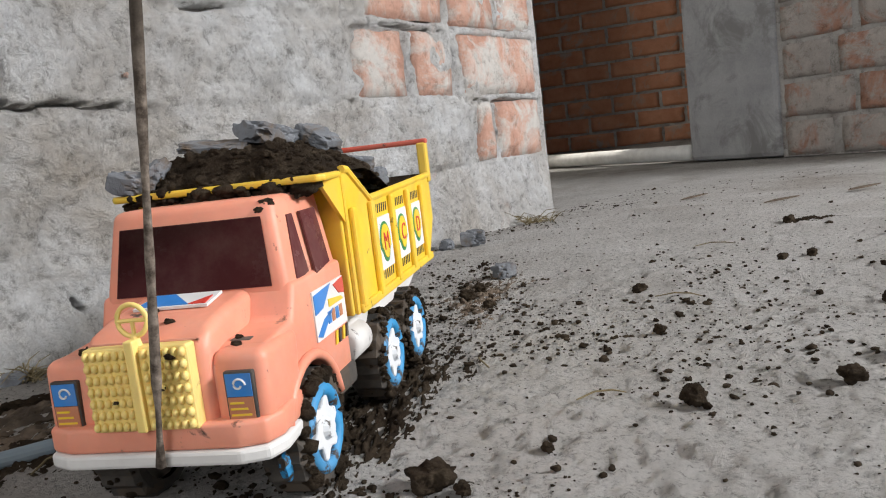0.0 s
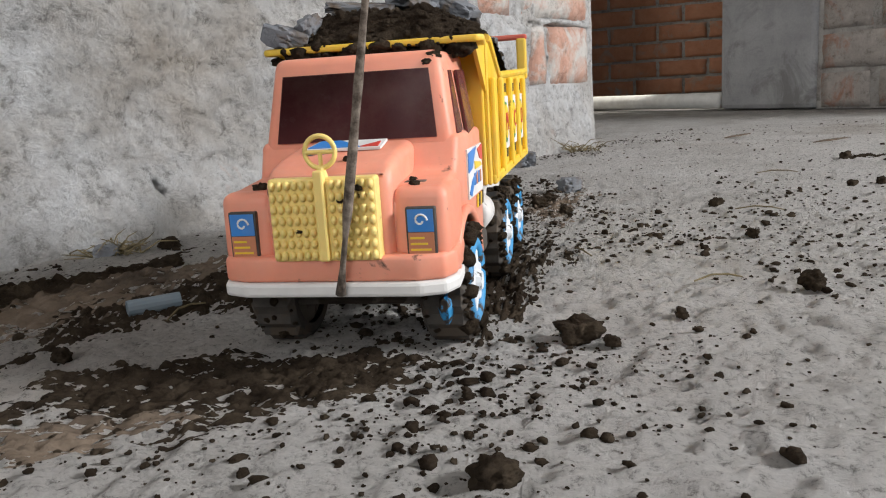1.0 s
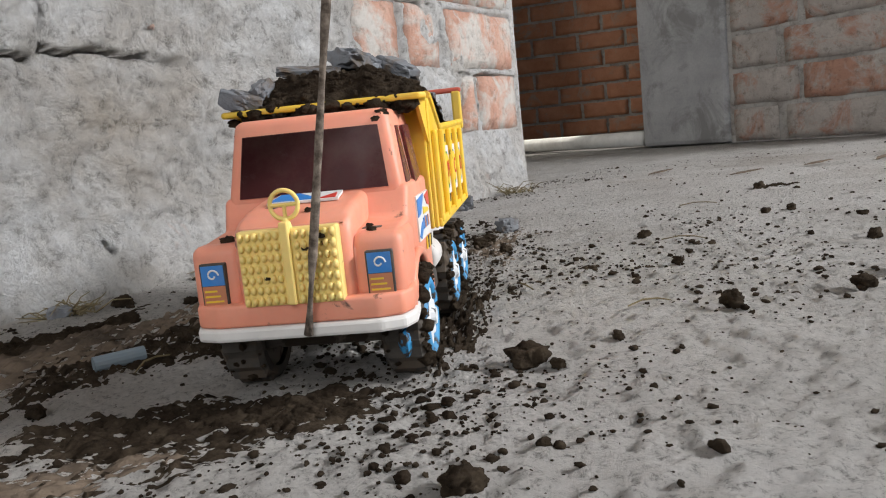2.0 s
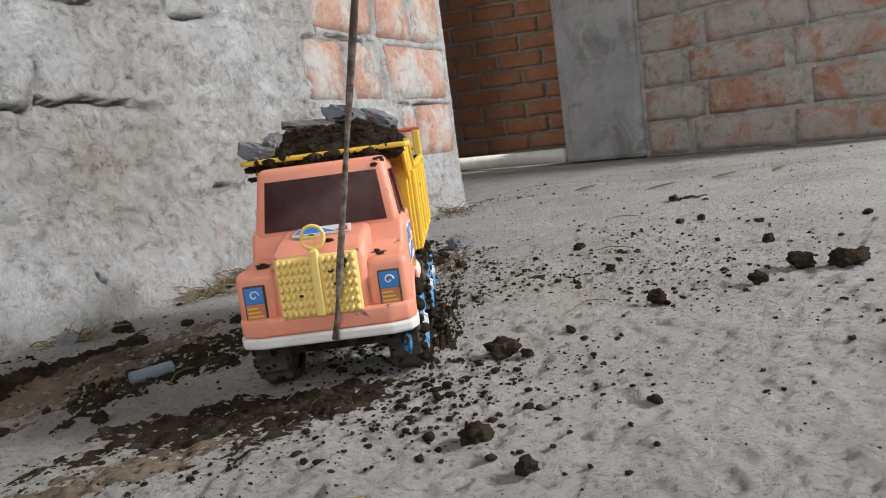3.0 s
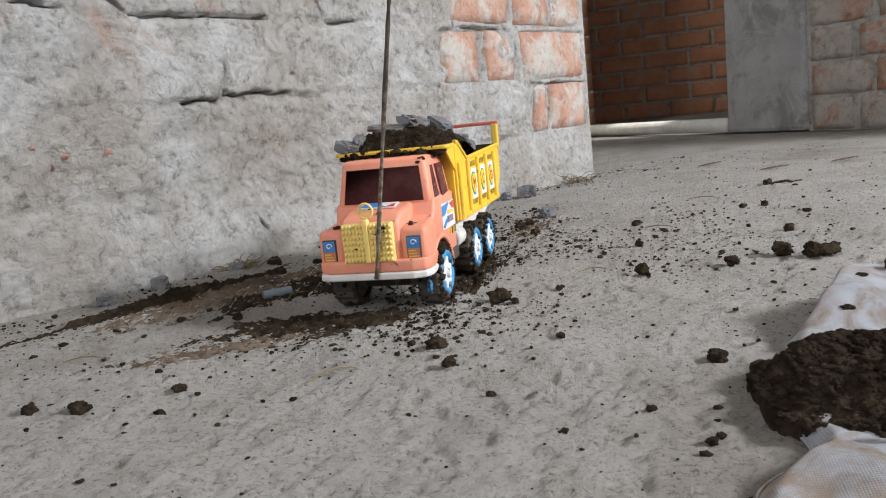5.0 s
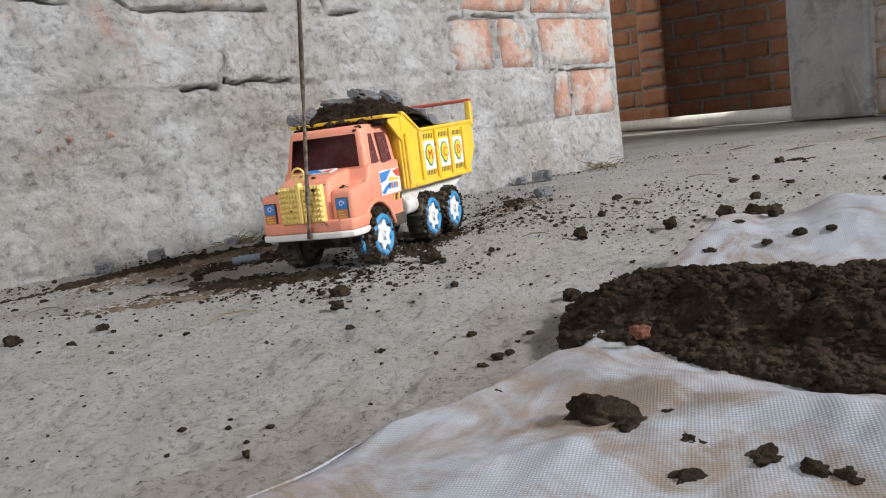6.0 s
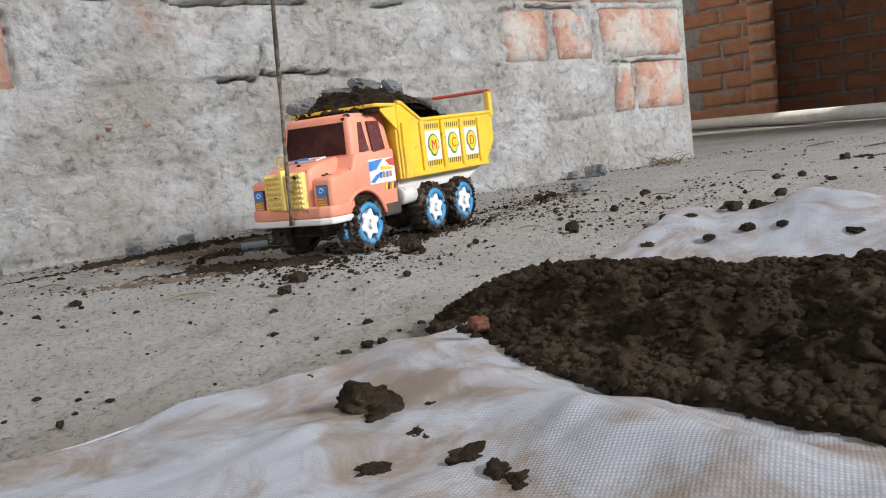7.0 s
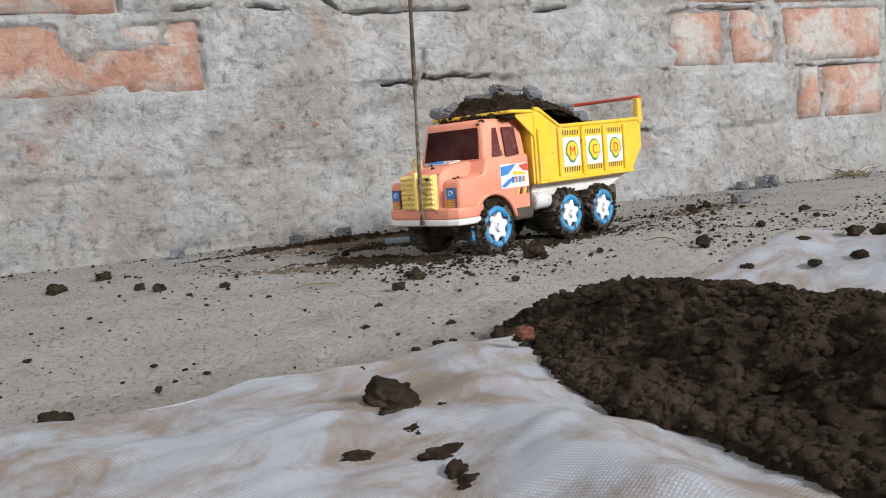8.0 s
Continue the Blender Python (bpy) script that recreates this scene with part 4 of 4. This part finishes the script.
for i, (x, y, s) in enumerate(CLODS):
    if s:
        s *= 0.64
        stone_thing("soil_clod", (x, y, s * 0.5), (s * 1.1, s * 0.9, s * 0.75), material=SOIL, label="dark lump of damp soil on the floor", category="clod", group="soil clods", seed=i, rot=(0, 0, 37 * i))
SACK_CLODS = [(0.116, -0.245, 0.0100), (0.125, -0.252, 0.0060), (0.135, -0.242, 0.0048), (0.141, -0.261, 0.0042), (0.140, -0.282, 0.0050), (0.158, -0.271, 0.0062),
              (0.168, -0.277, 0.0046), (0.155, -0.250, 0.0026), (0.178, -0.267, 0.0034), (0.175, -0.280, 0.0046), (0.079, -0.222, 0.0030), (0.114, -0.287, 0.0034),
              (0.122, -0.226, 0.0030), (0.150, -0.232, 0.0028), (0.166, -0.004, 0.0040), (0.186, 0.010, 0.0046), (0.210, -0.020, 0.0044), (0.240, -0.030, 0.0044),
              (0.195, -0.022, 0.0036), (0.178, -0.030, 0.0040), (0.222, 0.004, 0.0034), (0.150, -0.036, 0.0036)]
for i, (x, y, s) in enumerate(SACK_CLODS):
    s *= 0.8
    z = 0.0062 + 0.019 * float(smooth(-0.075, 0.015, np.array(y))) + s * 0.28
    stone_thing("soil_clod", (x, y, z), (s * 1.15, s * 0.85, s * (0.70 if i % 3 == 0 else 0.45)), material=SOIL, label="dark lump of damp soil on the white sack", category="clod", group="soil clods on the sack", seed=i + 3, rot=(0, 0, 51 * i))
stone_thing("brick_chip", (0.124, -0.184, 0.0150), (0.0034, 0.0026, 0.0026), material=CHIP, label="small red brick chip in the soil", category="brick chip", seed=2)
for i, (x, y, s) in enumerate([(-0.076, 0.700, 0.017), (-0.033, 0.475, 0.012), (-0.105, 0.685, 0.011), (-0.374, 0.187, 0.012), (-0.395, 0.135, 0.010), (-0.330, 0.255, 0.009), (-0.460, 0.030, 0.009)]):
    stone_thing("stone", (x, y, s * 0.45), (s, s * 0.8, s * 0.65), label="grey stone chip on the dusty floor", group="stones by the wall", seed=i, rot=(0, 0, 40 * i))

r = np.random.default_rng(33)


def soil_density(x, y):
    """Where crumbs lie: along the wall foot, round the truck's track and thinly everywhere."""
    s = (x - 0.0202) * 0.875 + (y - 0.9668) * -0.484
    wall_band = np.exp(-((s - 0.03) / 0.05) ** 2) * 0.55
    track = np.exp(-((x + 0.078 - 0.10 * (y - 0.1)) / 0.055) ** 2) * smooth(-0.06, 0.03, y) * (1 - smooth(0.45, 0.65, y)) * 1.3
    left = np.exp(-(((x + 0.20) / 0.13) ** 2 + ((y - 0.06) / 0.09) ** 2)) * 1.0
    right = np.exp(-(((x - 0.05) / 0.14) ** 2 + ((y - 0.27) / 0.20) ** 2)) * 0.6
    return (wall_band + track + left + right) * smooth(-0.6, 0.6, fractal(x, y, 200, 16, 3)) + 0.035


n = 260000
gx, gy = r.uniform(-0.6, 0.8, n), r.uniform(-0.35, 1.2, n)
s = (gx - 0.0202) * 0.875 + (gy - 0.9668) * -0.484
keep = (r.uniform(0, 1, n) < soil_density(gx, gy) * 0.55) & (s > 0.004)
gx, gy = gx[keep], gy[keep]
rad = np.minimum(r.gamma(0.7, 0.00048, len(gx)) + 0.0003, 0.0027)
crumb_bed = link_mesh("soil_crumbs", scatter_mesh("soil_crumbs", np.stack([gx, gy, ground_height(gx, gy) + rad * 0.3], -1), rad, 0.7, seed=9), SOIL)
tagged(crumb_bed, "dark soil crumbs strewn over the concrete floor", "soil", kind="stuff")


# thin trodden layers of soil
def soil_patch(name, cx, cy, rx, ry, turn, seed, thick, material, label):
    def places(U, V):
        rr = np.hypot(U, V)
        edge = 1 - 0.45 * (fractal(U, V, seed, 2.6, 4, 0.6) * 0.5 + 0.5)
        grain = fractal(U, V, seed + 9, 24, 3, 0.85)
        h = smooth(edge, edge - 0.55, rr) * (thick * 0.62 * (0.75 + 0.62 * grain)) - 0.0010
        c, sn = math.cos(radians(turn)), math.sin(radians(turn))
        X, Y = cx + rx * U * c - ry * V * sn, cy + rx * U * sn + ry * V * c
        return X, Y, ground_height(X, Y) + h
    ob = link_mesh(name, grid_mesh(name, np.linspace(-1, 1, 220), np.linspace(-1, 1, 170), places), material, smooth=True)
    return tagged(ob, label, "soil", kind="stuff")


# brown soil, also standing in for shade on the truck's left
soil_patch("soil_layer", -0.285, 0.150, 0.20, 0.085, 61, 301, 0.0035, DRY_SOIL, "thin layer of brown soil that also darkens the truck's shadow side")
soil_patch("soil_layer", -0.165, 0.035, 0.13, 0.055, 14, 341, 0.0038, SOIL, "thin layer of dark soil trodden onto the floor")
soil_patch("soil_layer", -0.345, 0.130, 0.22, 0.035, 61, 351, 0.006, SOIL, "dark soil gathered along the wall foot")
soil_patch("soil_layer", -0.070, 0.170, 0.18, 0.045, 84, 361, 0.0036, SOIL, "dark soil crumbled along the wheel track")
# part soil, part painted shadow of the truck towards the wall
soil_patch("soil_layer", -0.225, 0.150, 0.12, 0.075, 70, 371, 0.0034, SOIL, "dark soil between truck and wall, deepening the truck's shadow")
soil_patch("soil_layer", -0.045, 0.400, 0.14, 0.05, 80, 311, 0.0028, DRY_SOIL, "thin layer of drying soil on the floor")
soil_patch("soil_layer", -0.230, -0.020, 0.15, 0.05, 22, 321, 0.0026, DRY_SOIL, "thin layer of drying soil on the floor")
soil_patch("soil_layer", 0.265, 0.63, 0.05, 0.016, 5, 331, 0.003, SOIL, "small dark soil smear on the floor")


def tuft(cx, cy, count, size, seed):
    r = random.Random(seed)
    bm = bmesh.new()
    for _ in range(count):
        a, l = r.uniform(0, 6.28), size * r.uniform(0.5, 1.3)
        x, y = cx + r.gauss(0, size * 0.45), cy + r.gauss(0, size * 0.35)
        lift = r.uniform(0.15, 0.8)
        tube([(x, y, 0.001), (x + l * 0.5 * math.cos(a), y + l * 0.5 * math.sin(a), l * lift * 0.6), (x + l * math.cos(a), y + l * math.sin(a), l * lift * r.uniform(0.3, 1.0))], [0.0006, 0.0005, 0.0002], 4, bm)
    ob = part("dry_grass_tuft", bm, GRASS, None)
    return tagged(ob, "tuft of dry grass and roots at the wall foot", "grass", group="dry tufts")


tuft(-0.238, 0.445, 110, 0.028, 1)
tuft(-0.262, 0.390, 60, 0.022, 2)
tuft(-0.005, 0.855, 40, 0.026, 3)
tuft(-0.330, 0.265, 60, 0.018, 4)
for i, (x, y, a) in enumerate([(0.215, 0.94, 20), (0.29, 0.80, 5), (0.40, 0.84, 10), (0.48, 0.83, 40)]):
    bm = prism([(-0.020, 0.0), (-0.005, 0.005), (0.012, 0.003), (0.022, -0.001), (0.0, -0.004)], "z", 0.0, 0.0012)
    leaf = part("dry_leaf", bm, DRY_SOIL, None)
    leaf.matrix_world = pose(x, y, 0.003, 4, -5, a)
    tagged(leaf, "small dry brown leaf scrap on the floor", "leaf", group="leaf scraps")
for i, (x, y, a, l) in enumerate([(-0.118, -0.075, 50, 0.030), (0.020, 0.150, 15, 0.022), (-0.215, 0.120, 80, 0.026), (0.085, 0.330, -20, 0.030), (-0.035, 0.215, 110, 0.020), (0.145, -0.085, 30, 0.022), (-0.300, -0.030, 10, 0.028), (0.150, 0.520, -8, 0.034)]):
    straw = part("straw", tube([(-l / 2, 0, 0.0012), (-l * 0.1, l * 0.07, 0.0030), (l * 0.25, l * 0.05, 0.0026), (l / 2, -l * 0.06, 0.0014)], [0.0004, 0.0005, 0.0005, 0.0003], 5), GRASS, None)
    straw.matrix_world = pose(x, y, 0.001, 0, 0, a)
    tagged(straw, "thin dry straw lying on the dusty floor", "straw", group="loose straws")
bit = part("tube_piece", tube([(-0.011, -0.004, 0.0045), (0.011, 0.003, 0.0045)], 0.0038, 14), BLUE_BIT, None)
bit.matrix_world = pose(-0.232, 0.125, 0, 0, 0, 20)
tagged(bit, "short pale blue plastic tube piece on the floor", "tube piece")
